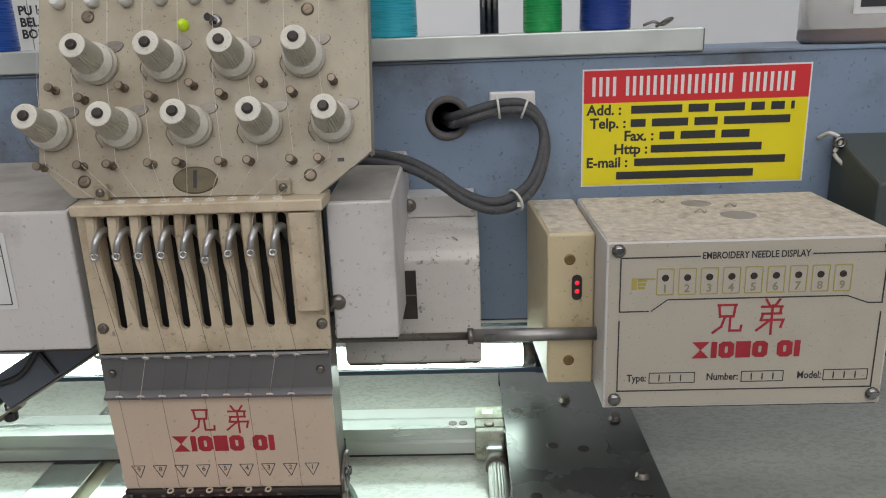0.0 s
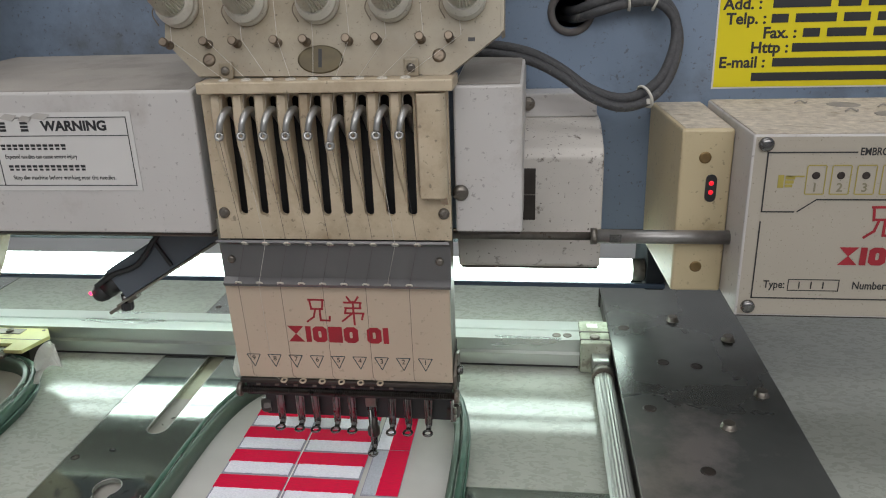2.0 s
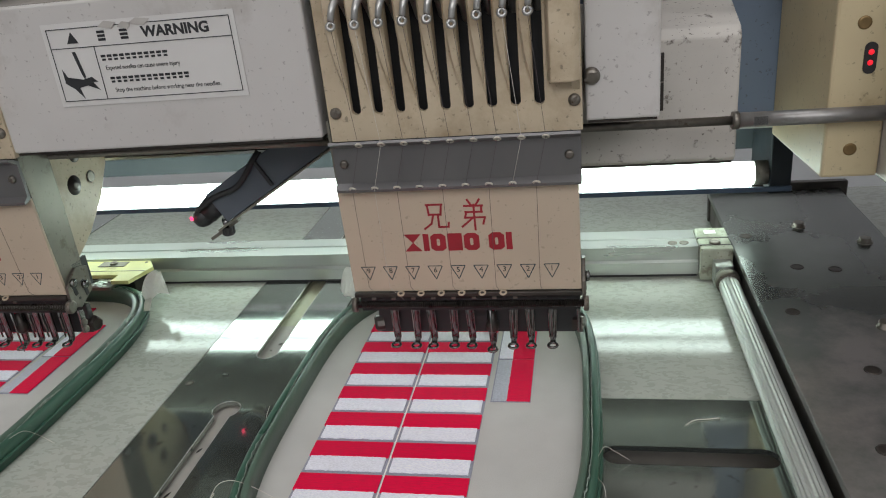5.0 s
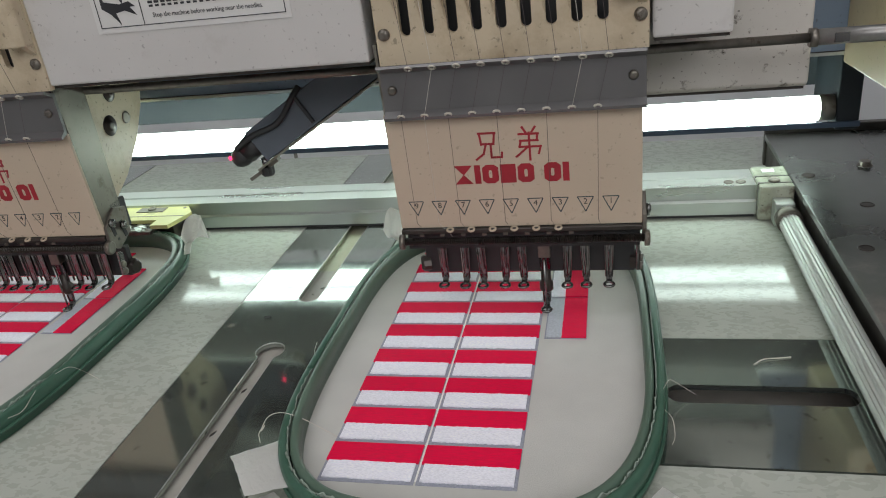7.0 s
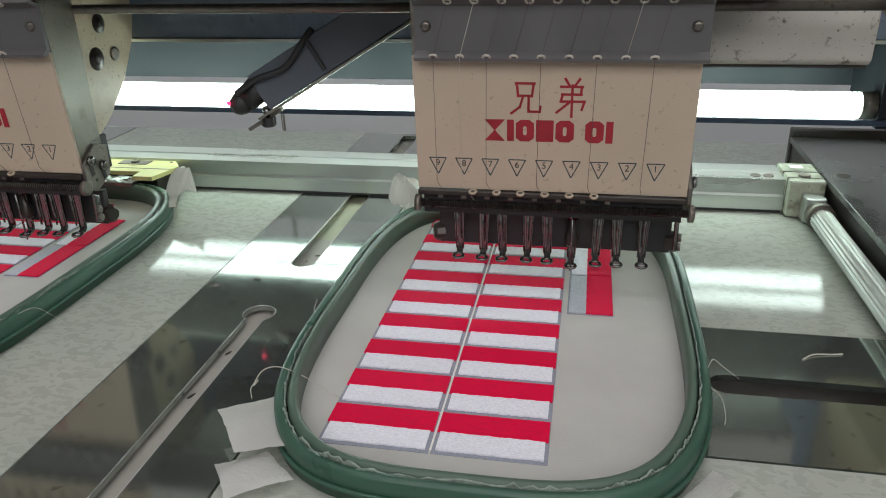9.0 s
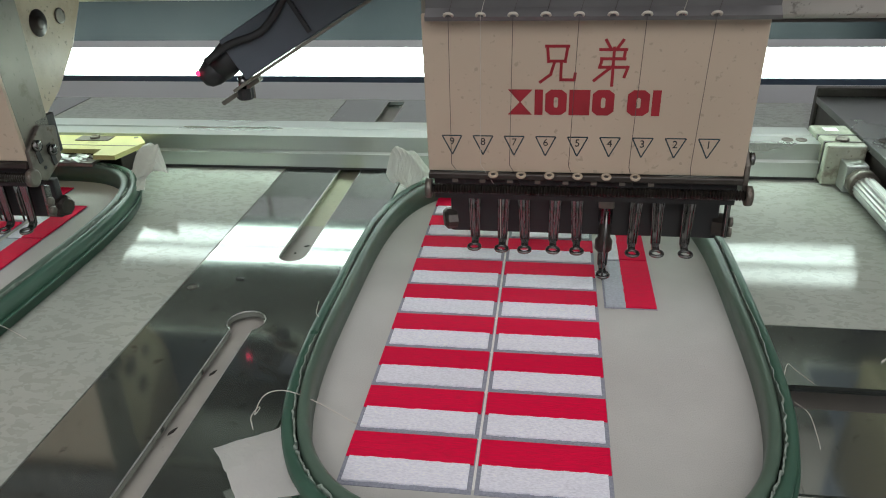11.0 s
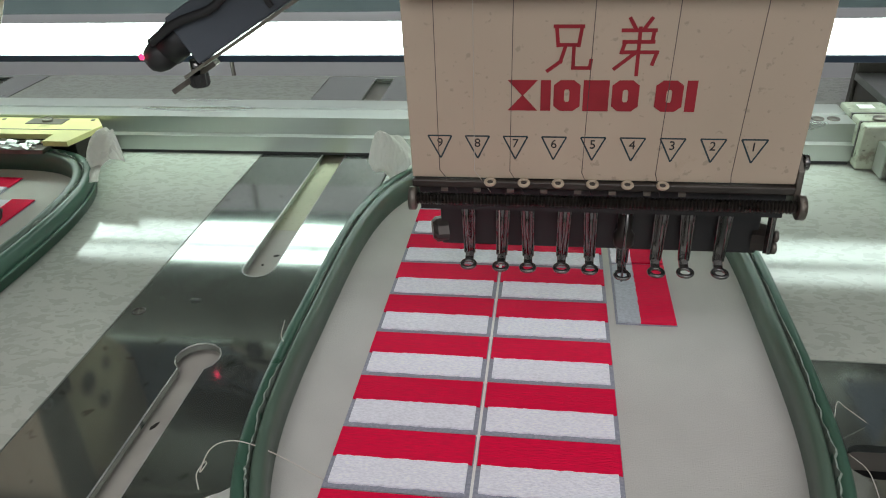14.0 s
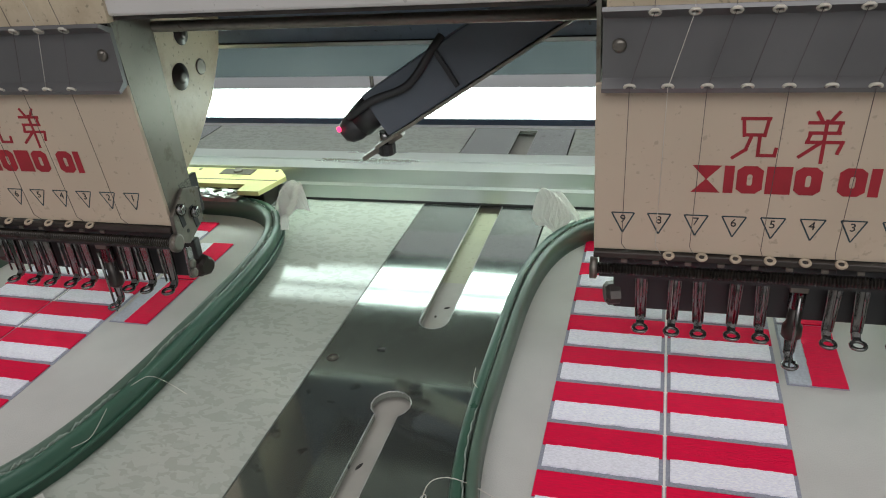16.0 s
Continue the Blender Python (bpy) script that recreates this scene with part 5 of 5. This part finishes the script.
    for y, z in ((0.0060, 0.0610), (0.0150, 0.0560)):
        part("screw", lathe(B(), (0.0166, y, z), (1, 0, 0), ((0, 0.0026), (0.0018, 0.0025), (0.0022, 0.0012)), 12), CHROME, bracket)
    hanger = part("foot_bracket", prism(B(), [(0.0070, 0.0270), (0.0110, 0.0250), (0.0120, 0.0400), (0.0080, 0.0420)], 0.0118, 0.0135, "x", 0.0004), CHROME, t)
    for z in (0.0290, 0.0335):
        part("hex_screw", lathe(B(), (0.0135, 0.0085, z), (1, 0, 0), ((0, 0.0022), (0.0014, 0.0022), (0.0014, 0.001)), 6), DULL, hanger)
    for k, x in enumerate(NEEDLE):
        if k != 3:
            f = part("presser_foot", presser_foot(B()), CHROME, t, "worn chrome presser foot", m=pose(x + SET[k], 0.0105, 0.0180 - abs(SET[k]) * 1.5, 0, SET[k] * 3000, 0))
            part("needle", rod(B(), (0, -0.0022, 0.0060), (0, -0.0022, 0.0300), 0.00045, 0.0008, 8), CHROME, f)
    # threads down the front
    for k, x in enumerate(NEEDLE):
        xa, xb = -0.0885 + 0.0111 * (8 - k), -0.0950 + 0.01125 * (8 - k)
        pts = [(x - 0.0028, -0.0178, 0.1950), (xa, -0.0104, 0.1395), (xb, -0.0098, 0.1168), (xb - 0.001, -0.0030, 0.0600), (x, 0.0080, 0.0430), (x, 0.0083, 0.0230)]
        if k in (1, 3, 5):
            pts = pts[:3]
        part("thread", sweep(B(), pts, 0.00012, 5), THREAD if k in (1, 7) else DARKTHREAD, t, "fine sewing thread")
        u = -0.1180 + 0.0172 * (8 - k)
        part("thread", sweep(B(), [put(min(u, 0.03), 0.0880, 0.005), put(min(u, 0.03), 0.0460, 0.006), put(min(u, 0.026) + 0.004, 0.0080, 0.006), (-0.0880 + 0.0108 * (8 - k), -0.0110, 0.2215), (x - 0.0028, -0.0180, 0.1955)], 0.00012, 5), THREAD, t, "fine sewing thread")
    return t


def takeup_lever(t, x):
    """A chrome take-up lever that comes out of its slot and ends in an eye."""
    bm = B()
    pts = smooth_path([(0.0004, 0.012, 0.1900), (0.0003, -0.004, 0.2035), (-0.0002, -0.0105, 0.2066), (-0.0016, -0.0155, 0.2030), (-0.0026, -0.0168, 0.1975)], 5)
    sweep(bm, pts, [0.0022 - 0.0007 * k / (len(pts) - 1) for k in range(len(pts))], 10)
    ring(bm, (-0.0028, -0.0171, 0.1955), (0.2, -1, 0.2), 0.0015, 0.0009, 14, 6)
    return part("takeup_lever", bm, LEVER, t, "worn chrome take-up lever", m=pose(x, 0, 0))


def active_needle(t):
    """The sewing needle's bar and foot, and its take-up lever: the parts that beat."""
    foot = part("driven_foot", presser_foot(B()), CHROME, t, "chrome presser foot in use")
    part("clamp", quad_box(B(), -0.0032, 0.0032, 0.0000, 0.0055, 0.0300, 0.0420, 0.0006), DULL, foot)
    part("needle_bar", rod(B(), (0, 0.0030, 0.0230), (0, 0.0030, 0.0700), 0.0028, n=14), CHROME, foot)
    part("collar", lathe(B(), (0, 0.0030, 0.0090), (0, 0, 1), ((0, 0.0022), (0.0015, 0.0036), (0.0055, 0.0036), (0.0070, 0.0026), (0.0140, 0.0026)), 16), OILSHADEBLACK, foot, "dark collar on the bar")
    part("needle", rod(B(), (0, -0.0022, -0.0020), (0, -0.0022, 0.0300), 0.0004, 0.0008, 8), CHROME, foot)
    foot.matrix_basis = pose(NEEDLE[3], 0.0105, 0.0175)
    lever = takeup_lever(t, NEEDLE[3])
    lever.data.transform(Matrix.Translation((0, -0.030, -0.1700)))
    lever.matrix_basis = pose(NEEDLE[3], 0.030, 0.1700)
    return foot, lever


main_head = head()
beating = [active_needle(main_head)]
left_head = copy_thing(main_head, pose(-PITCH, 0, 0))
left_head["label"] = "cream nine-needle sewing station, second along the beam"
beating.append(tuple(next(c for c in left_head.children if c.name.startswith(n)) for n in ("driven_foot",)) + tuple(c for c in left_head.children if c.name.startswith("takeup_lever") and abs(c.matrix_basis.translation.z - 0.17) < 1e-4))


# ---------------------------------------------------------------- the moving frame and its hoops (as they lie at seven seconds)
def frame_rail():
    t = thing("frame_rail", "anodised aluminium frame rail with a side bar, sliding on the table", "frame rail")
    prof = [(0.1310, 0.0020), (0.1310, 0.0105), (0.1345, 0.0110), (0.1345, 0.0205), (0.1475, 0.0205), (0.1480, 0.0190), (0.1500, 0.0190), (0.1505, 0.0205), (0.1640, 0.0205), (0.1660, 0.0190), (0.1660, 0.0020)]
    part("rail", prism(B(), prof, -1.15, 0.0890, "x"), ALU, t)
    part("seal_strip", quad_box(B(), -1.15, 0.088, 0.1312, 0.1655, 0.0004, 0.0019), BLACK, t, "black sliding strip")
    for x in (0.0730, 0.0805):
        part("rail_screw", lathe(B(), (x, 0.1410, 0.0205), (0, 0, 1), ((0, 0.0032), (0.0005, 0.0030), (0.0005, 0.0018), (0.0001, 0.0015)), 16), DULL, t)
    block = part("corner_block", quad_box(B(), 0.0890, 0.1095, 0.1235, 0.1600, 0.0006, 0.0235, 0.0012), TRANSP, t, "murky clear corner block")
    part("connector", quad_box(B(), 0.0965, 0.1078, 0.1120, 0.1233, 0.0012, 0.0165, 0.0008), ALU, t, "pale square connector of the side bar")
    part("tape", quad_box(B(), 0.0945, 0.1020, 0.1480, 0.1540, 0.0237, 0.0239), LABELWHITE, block, "scrap of white tape")
    part("block_screw", lathe(B(), (0.0990, 0.1330, 0.0235), (0, 0, 1), ((0, 0.0036), (0.0012, 0.0034), (0.0014, 0.002)), 16), DULL, block)
    for y in (0.1290, 0.1410):
        part("groove", quad_box(B(), 0.0888, 0.1097, y, y + 0.0016, 0.0050, 0.0237), OILSHADEBLACK, block, "dark groove")
    bm = B()
    n = 40
    rows = []
    for y in (0.110, -0.345):
        rows.append([bm.verts.new((0.1030 + (0.0063 if k % 2 else 0.0057) * math.cos(k * math.tau / n), y, 0.0085 + (0.0063 if k % 2 else 0.0057) * math.sin(k * math.tau / n))) for k in range(n)])
    for k in range(n):
        bm.faces.new((rows[0][k], rows[1][k], rows[1][(k + 1) % n], rows[0][(k + 1) % n]))
    bm.faces.new(rows[0])
    bm.faces.new(rows[1][::-1])
    part("side_bar", bm, ALUROD, t, "ribbed and scuffed aluminium side bar")
    part("bar_sleeve", rod(B(), (0.1030, 0.1005, 0.0090), (0.1030, 0.1085, 0.0090), 0.0076, n=20), DULL, t)
    return t


def hoop_line(a, b, p=3.5, n=112):
    """A rounded oblong."""
    out = []
    for k in range(n):
        c, s = math.cos(k * math.tau / n), math.sin(k * math.tau / n)
        out.append((a * math.copysign(abs(c) ** (2 / p), c), b * math.copysign(abs(s) ** (2 / p), s)))
    return out


def band(bm, a, b, w, z0, z1, p=3.5):
    """A hoop wall w thick, rounded on top."""
    lines = [(hoop_line(a, b, p), z0), (hoop_line(a, b, p), z1 - 0.0012), (hoop_line(a - w * 0.25, b - w * 0.25, p), z1), (hoop_line(a - w * 0.75, b - w * 0.75, p), z1), (hoop_line(a - w, b - w, p), z1 - 0.0012), (hoop_line(a - w, b - w, p), z0)]
    rows = [[bm.verts.new((x, y, z)) for x, y in line] for line, z in lines]
    n = len(rows[0])
    for r0, r1 in zip(rows, rows[1:] + rows[:1]):
        for k in range(n):
            bm.faces.new((r0[k], r0[(k + 1) % n], r1[(k + 1) % n], r1[k])).smooth = True
    bmesh.ops.recalc_face_normals(bm, faces=bm.faces[:])
    return bm


def cloth_tail(seed, pts, lift, base=0.003):
    """A crumpled scrap of cloth that sticks out from under the hoop."""
    rng = random.Random(seed)
    bm = B()
    n = 15
    (ax, ay), (bx, by), (cx, cy), (dx, dy) = pts
    grid = []
    for i in range(n):
        row = []
        for j in range(n):
            u, v = i / (n - 1), j / (n - 1)
            x = (1 - u) * (1 - v) * ax + u * (1 - v) * bx + u * v * cx + (1 - u) * v * dx
            y = (1 - u) * (1 - v) * ay + u * (1 - v) * by + u * v * cy + (1 - u) * v * dy
            z = base + lift * (math.sin(math.pi * min(1, u * 0.85 + 0.1)) * v ** 0.6 + 0.16 * math.sin(9 * u + 4 * v + seed)) + 0.00012 * rng.uniform(-1, 1) * v
            row.append(bm.verts.new((x + 0.0002 * rng.uniform(-1, 1), y + 0.0002 * rng.uniform(-1, 1), max(0.0008, z))))
        grid.append(row)
    for i in range(n - 1):
        for j in range(n - 1):
            bm.faces.new((grid[i][j], grid[i + 1][j], grid[i + 1][j + 1], grid[i][j + 1]))
    bmesh.ops.solidify(bm, geom=bm.faces[:], thickness=0.0005)
    return bm


HOOP_A, HOOP_B = 0.0830, 0.1300
HOOP_X, HOOP_Y = -0.0627, -0.0240


def patch(bm, x0, x1, y0, y1, z, rng, edge):
    """A field of stitches with a slightly ragged edge towards y0 or x0."""
    n = 26
    if edge == "y":
        lo = [(x0 + (x1 - x0) * k / n, y0 + rng.uniform(-0.00018, 0.00018)) for k in range(n + 1)]
        outline = lo + [(x1, y1), (x0, y1)]
    else:
        lo = [(x0 + rng.uniform(-0.00018, 0.00018), y1 - (y1 - y0) * k / n) for k in range(n + 1)]
        outline = lo + [(x1, y0), (x1, y1)]
    prism(bm, outline, z, z + 0.0006, "z")
    return bm


def fringe(seed):
    """A thin upright edge of cloth with a ragged top that follows the groove between the rings."""
    rng = random.Random(seed)
    bm = B()
    line = hoop_line(HOOP_A - 0.0038, HOOP_B - 0.0038, n=420)
    rows, h = [], 0.0
    for k, (x, y) in enumerate(line):
        h = 0.72 * h + rng.uniform(-0.0007, 0.0010)
        out = 1.0 + 0.004 * rng.uniform(-1, 1) * max(0.0, h) / 0.001
        top = 0.0120 + max(-0.0010, min(0.0016, h))
        rows.append([bm.verts.new(p) for p in ((x, y, 0.0015), (x * out, y * out, top), (x * out * 1.006, y * out * 1.004, top - 0.0002), (x * 1.006, y * 1.004, 0.0015))])
    for k in range(len(rows)):
        a, b = rows[k], rows[(k + 1) % len(rows)]
        for i in range(4):
            bm.faces.new((a[i], b[i], b[(i + 1) % 4], a[(i + 1) % 4]))
    bmesh.ops.recalc_face_normals(bm, faces=bm.faces[:])
    return bm


def hoop(x, label, right_corner):
    """A hoop with its cloth; one of its far corners shows loose cloth."""
    t = thing("embroidery_hoop", label, "embroidery hoop", "embroidery hoops on the table")
    t.matrix_basis = pose(x, HOOP_Y, 0)
    part("outer_ring", band(B(), HOOP_A, HOOP_B, 0.0036, 0.0006, 0.0125), GREEN, t)
    part("inner_ring", band(B(), HOOP_A - 0.0044, HOOP_B - 0.0044, 0.0036, 0.0008, 0.0128), PALEGREEN, t)
    cloth = B()
    prism(cloth, hoop_line(HOOP_A - 0.0050, HOOP_B - 0.0050), 0.0014, 0.0022, "z")
    part("cloth", cloth, CLOTH, t, "white felt cloth stretched flat")
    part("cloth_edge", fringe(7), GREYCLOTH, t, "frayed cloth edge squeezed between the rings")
    part("ring_bead", sweep(B(), [(px, py, 0.0052) for px, py in hoop_line(HOOP_A + 0.0004, HOOP_B + 0.0004)], 0.0009, 6, True), GREEN, t, "moulded bead round the outer ring")
    rng = random.Random(4)
    z = 0.0022
    for i in range(9):
        for x0, x1 in ((-0.1182, -0.0787), (-0.0773, -0.0380)):
            y0 = -0.1266 + 0.02375 * i - HOOP_Y
            a, b = x0 - HOOP_X, x1 - HOOP_X
            f = part("flag_patch", quad_box(B(), a - 0.0003, b + 0.0003, y0 - 0.0004, y0 + 0.0226, z, z + 0.0003, 0.0001), BORDER, t, "small embroidered flag, red over white")
            part("white_field", patch(B(), a + 0.0011, b - 0.0011, y0 + 0.0013, y0 + 0.0114, z + 0.0003, rng, "y"), WHITETHREAD, f, "white satin stitches")
            part("red_field", patch(B(), a, b, y0 + 0.0112, y0 + 0.0224, z + 0.0004, rng, "y"), RED, f, "red satin stitches")
    for i in range(2):
        y0 = -0.0203 + 0.0412 * i - HOOP_Y
        a, b = -0.0352 - HOOP_X, -0.0146 - HOOP_X
        f = part("flag_patch", quad_box(B(), a, b + 0.0003, y0 - 0.0004, y0 + 0.0402, z, z + 0.0003, 0.0001), BORDER, t, "embroidered flag turned on its side, still being sewn")
        part("white_field", patch(B(), a + 0.0008, a + 0.0088, y0 + 0.0003, y0 + 0.0395, z + 0.0002, rng, "x"), THINSTITCH if i == 0 else WHITETHREAD, f, "thin grey-white stitches")
        part("red_field", patch(B(), a + 0.0086, b, y0, y0 + 0.0400, z + 0.0004, rng, "x"), RED, f, "red satin stitches")
    part("join_line", quad_box(B(), -0.0009, 0.0009, -0.1010, 0.1050, z, z + 0.0002), TAIL, t, m=pose(-0.0780 - HOOP_X, 0, 0))
    for seed, pts, lift, base in ((1, [(-0.0620, -0.1140), (-0.0745, -0.0840), (-0.0940, -0.0990), (-0.0780, -0.1200)], 0.0030, 0.0080),
                                  (6, [(-0.0560, -0.1240), (-0.0700, -0.1120), (-0.0850, -0.1215), (-0.0740, -0.1370)], 0.0030, 0.0035),
                                  (2, [(-0.0740, 0.1000), (-0.0570, 0.1160), (-0.0660, 0.1240), (-0.0840, 0.1090)], 0.0190, 0.0115),
                                  (3, [(0.0570, 0.1160), (0.0740, 0.1000), (0.0860, 0.1090), (0.0690, 0.1240)], 0.0190, 0.0115),
                                  (8, [(0.0640, 0.1115), (0.0770, 0.0890), (0.0825, 0.0880), (0.0700, 0.1150)], 0.0020, 0.0115),
                                  (5, [(0.0620, -0.1190), (0.0780, -0.0980), (0.0860, -0.1040), (0.0740, -0.1260)], 0.0030, 0.0030)):
        if seed not in ((2,) if right_corner else (3, 8)):
            part("cloth_tail", cloth_tail(seed, pts, lift, base), TAIL, t, "white cloth corner")
    for pts in ([(0.0815, -0.050, 0.0125), (0.0845, -0.043, 0.0120), (0.0890, -0.0395, 0.0070), (0.0960, -0.0385, 0.0012)],
                [(0.0810, -0.064, 0.0125), (0.0835, -0.070, 0.0130), (0.0840, -0.078, 0.0110), (0.0825, -0.085, 0.0125)],
                [(-0.0810, -0.030, 0.0130), (-0.0840, -0.024, 0.0110), (-0.0845, -0.018, 0.0125)]):
        part("stray_thread", sweep(B(), smooth_path(pts, 6), 0.00014, 5), THREAD, t, "loose white thread")
    part("stray_thread", sweep(B(), smooth_path([(-0.0868, -0.0865, 0.0060), (-0.0885, -0.0830, 0.0080), (-0.0868, -0.0805, 0.0100), (-0.0852, -0.0828, 0.0115), (-0.0864, -0.0845, 0.0105), (-0.0858, -0.0790, 0.0126), (-0.0825, -0.0765, 0.0138), (-0.0770, -0.0755, 0.0132), (-0.0680, -0.0757, 0.0095), (-0.0555, -0.0775, 0.0035)], 6), 0.00018, 5), THREAD, t, "loose tangled white thread")
    for x, y, r in ((-0.0070, -0.0105, 0.0016), (0.0145, -0.0060, 0.0011)):
        spot = lathe(B(), (x, y, 0.0022), (0, 0, 1), ((0, r), (0.00005, r * 0.9)), 14)
        part("stain", spot, SOIL, t, "small brown spot on the cloth")
    # the yellow clip that ties the hoop to the rail
    outline = [(-0.0450, 0.1310), (0.0340, 0.1310), (0.0340, 0.1210), (0.0480, 0.1210), (0.0545, 0.1450), (0.0460, 0.1560), (-0.0450, 0.1560)]
    clip = part("hoop_clip", prism(B(), outline, 0.0165, 0.0193, "z"), LIME, t, "pale yellow plastic hoop clip")
    part("clip_groove", quad_box(B(), -0.0445, 0.0520, 0.1375, 0.1382, 0.0193, 0.0195), DULL, clip, "dark groove")
    part("clip_plate", quad_box(B(), 0.0080, 0.0300, 0.1455, 0.1540, 0.0193, 0.0199, 0.0002), DULL, clip, "dull steel plate")
    part("clip_bolt", lathe(B(), (0.0190, 0.1498, 0.0199), (0, 0, 1), ((0, 0.0030), (0.0012, 0.0029), (0.0012, 0.0016), (0.0005, 0.0014)), 14), DULL, clip)
    for x in (-0.0100, 0.0445):
        part("clip_screw", lathe(B(), (x, 0.1530, 0.0193), (0, 0, 1), ((0, 0.0013), (0.0003, 0.0011)), 10), DULL, clip)
    part("clip_foot", quad_box(B(), -0.0450, 0.0335, 0.1190, 0.1420, 0.0125, 0.0150, 0.0004), DULL, clip, "dull steel tongue under the clip")
    part("clip_block", quad_box(B(), -0.0440, 0.0440, 0.1330, 0.1510, 0.0020, 0.0164, 0.0006), OILSHADEBLACK, clip, "dark block that carries the clip")
    film = B()
    rng = random.Random(11)
    for k in range(70):
        x, y = rng.uniform(-0.040, 0.031), rng.uniform(0.1190, 0.1300)
        quad_box(film, -0.0030, 0.0030, -0.0010, 0.0010, 0, 0.0002, m=pose(x, y, 0.0156 + 0.00001 * k, rng.uniform(-22, 22), rng.uniform(-9, 9), rng.uniform(-40, 40)))
    part("crumpled_film", film, ALU, clip, "crumpled shiny film")
    return t


rail = frame_rail()
rail.location.y = -0.001
main_hoop = hoop(HOOP_X, "green plastic hoop with white cloth and red-white flag patches", False)
left_hoop = hoop(HOOP_X - PITCH, "green plastic hoop with flag embroidery under the second head", True)


def table_litter():
    t = thing("thread_end", "short white thread end on the steel plate", "thread", kind="")
    part("strand", sweep(B(), smooth_path([(0.062, -0.0365, 0.0006), (0.067, -0.0325, 0.0008), (0.074, -0.0310, 0.0006), (0.079, -0.0300, 0.0006)]), 0.0003, 5), THREAD, t)


table_litter()


# ---------------------------------------------------------------- what moves
def beat(t):
    """The sewing stroke: 0 up, 1 down."""
    return 0.5 + 0.5 * math.cos(math.tau * (t - 7.0) / 0.357)


def motions():
    # seconds, shift of the frame to the right and to the back, in millimetres
    steps = ((0.0, 0.6, -11.6), (1.0, 1.2, -10.0), (2.0, 1.0, -8.3), (2.5, 1.5, -7.4), (3.0, 3.2, -6.9), (3.5, 2.7, -5.7), (4.0, 1.9, -4.1), (4.2, 1.5, -3.9), (5.3, 1.6, -0.6),
             (6.5, 1.4, 1.9), (7.0, 1.3, 1.3), (7.5, 2.0, 2.3), (8.0, 3.4, 4.4), (8.5, 2.5, 5.1), (8.7, 0.6, 5.5), (9.7, 0.8, 7.8), (10.8, 1.1, 9.6), (11.0, 1.1, 9.8),
             (11.5, -0.5, 11.4), (12.0, -0.9, 12.7), (12.5, 0.8, 14.2), (13.0, 1.2, 16.0), (13.5, 0.6, 17.3), (14.0, -0.8, 18.3), (14.5, -0.6, 19.2), (15.0, 0.7, 20.8), (15.5, 0.7, 21.3), (16.0, -0.1, 22.9))
    for ob in (rail, main_hoop, left_hoop):
        x, y, z = ob.matrix_basis.translation
        walk(ob, [(t, pose(x + dx / 1000, y + dy / 1000, z)) for t, dx, dy in steps])
    times = [k * 0.0714 for k in range(225)]
    for foot, lever in beating:
        fx, fy, fz = foot.matrix_basis.translation
        walk(foot, [(t, pose(fx, fy, fz - 0.0150 * beat(t) ** 0.8)) for t in times])
        lx, ly, lz = lever.matrix_basis.translation
        walk(lever, [(t, pose(lx, ly, lz, 12 * beat(t + 0.1), 0, 0)) for t in times])


motions()
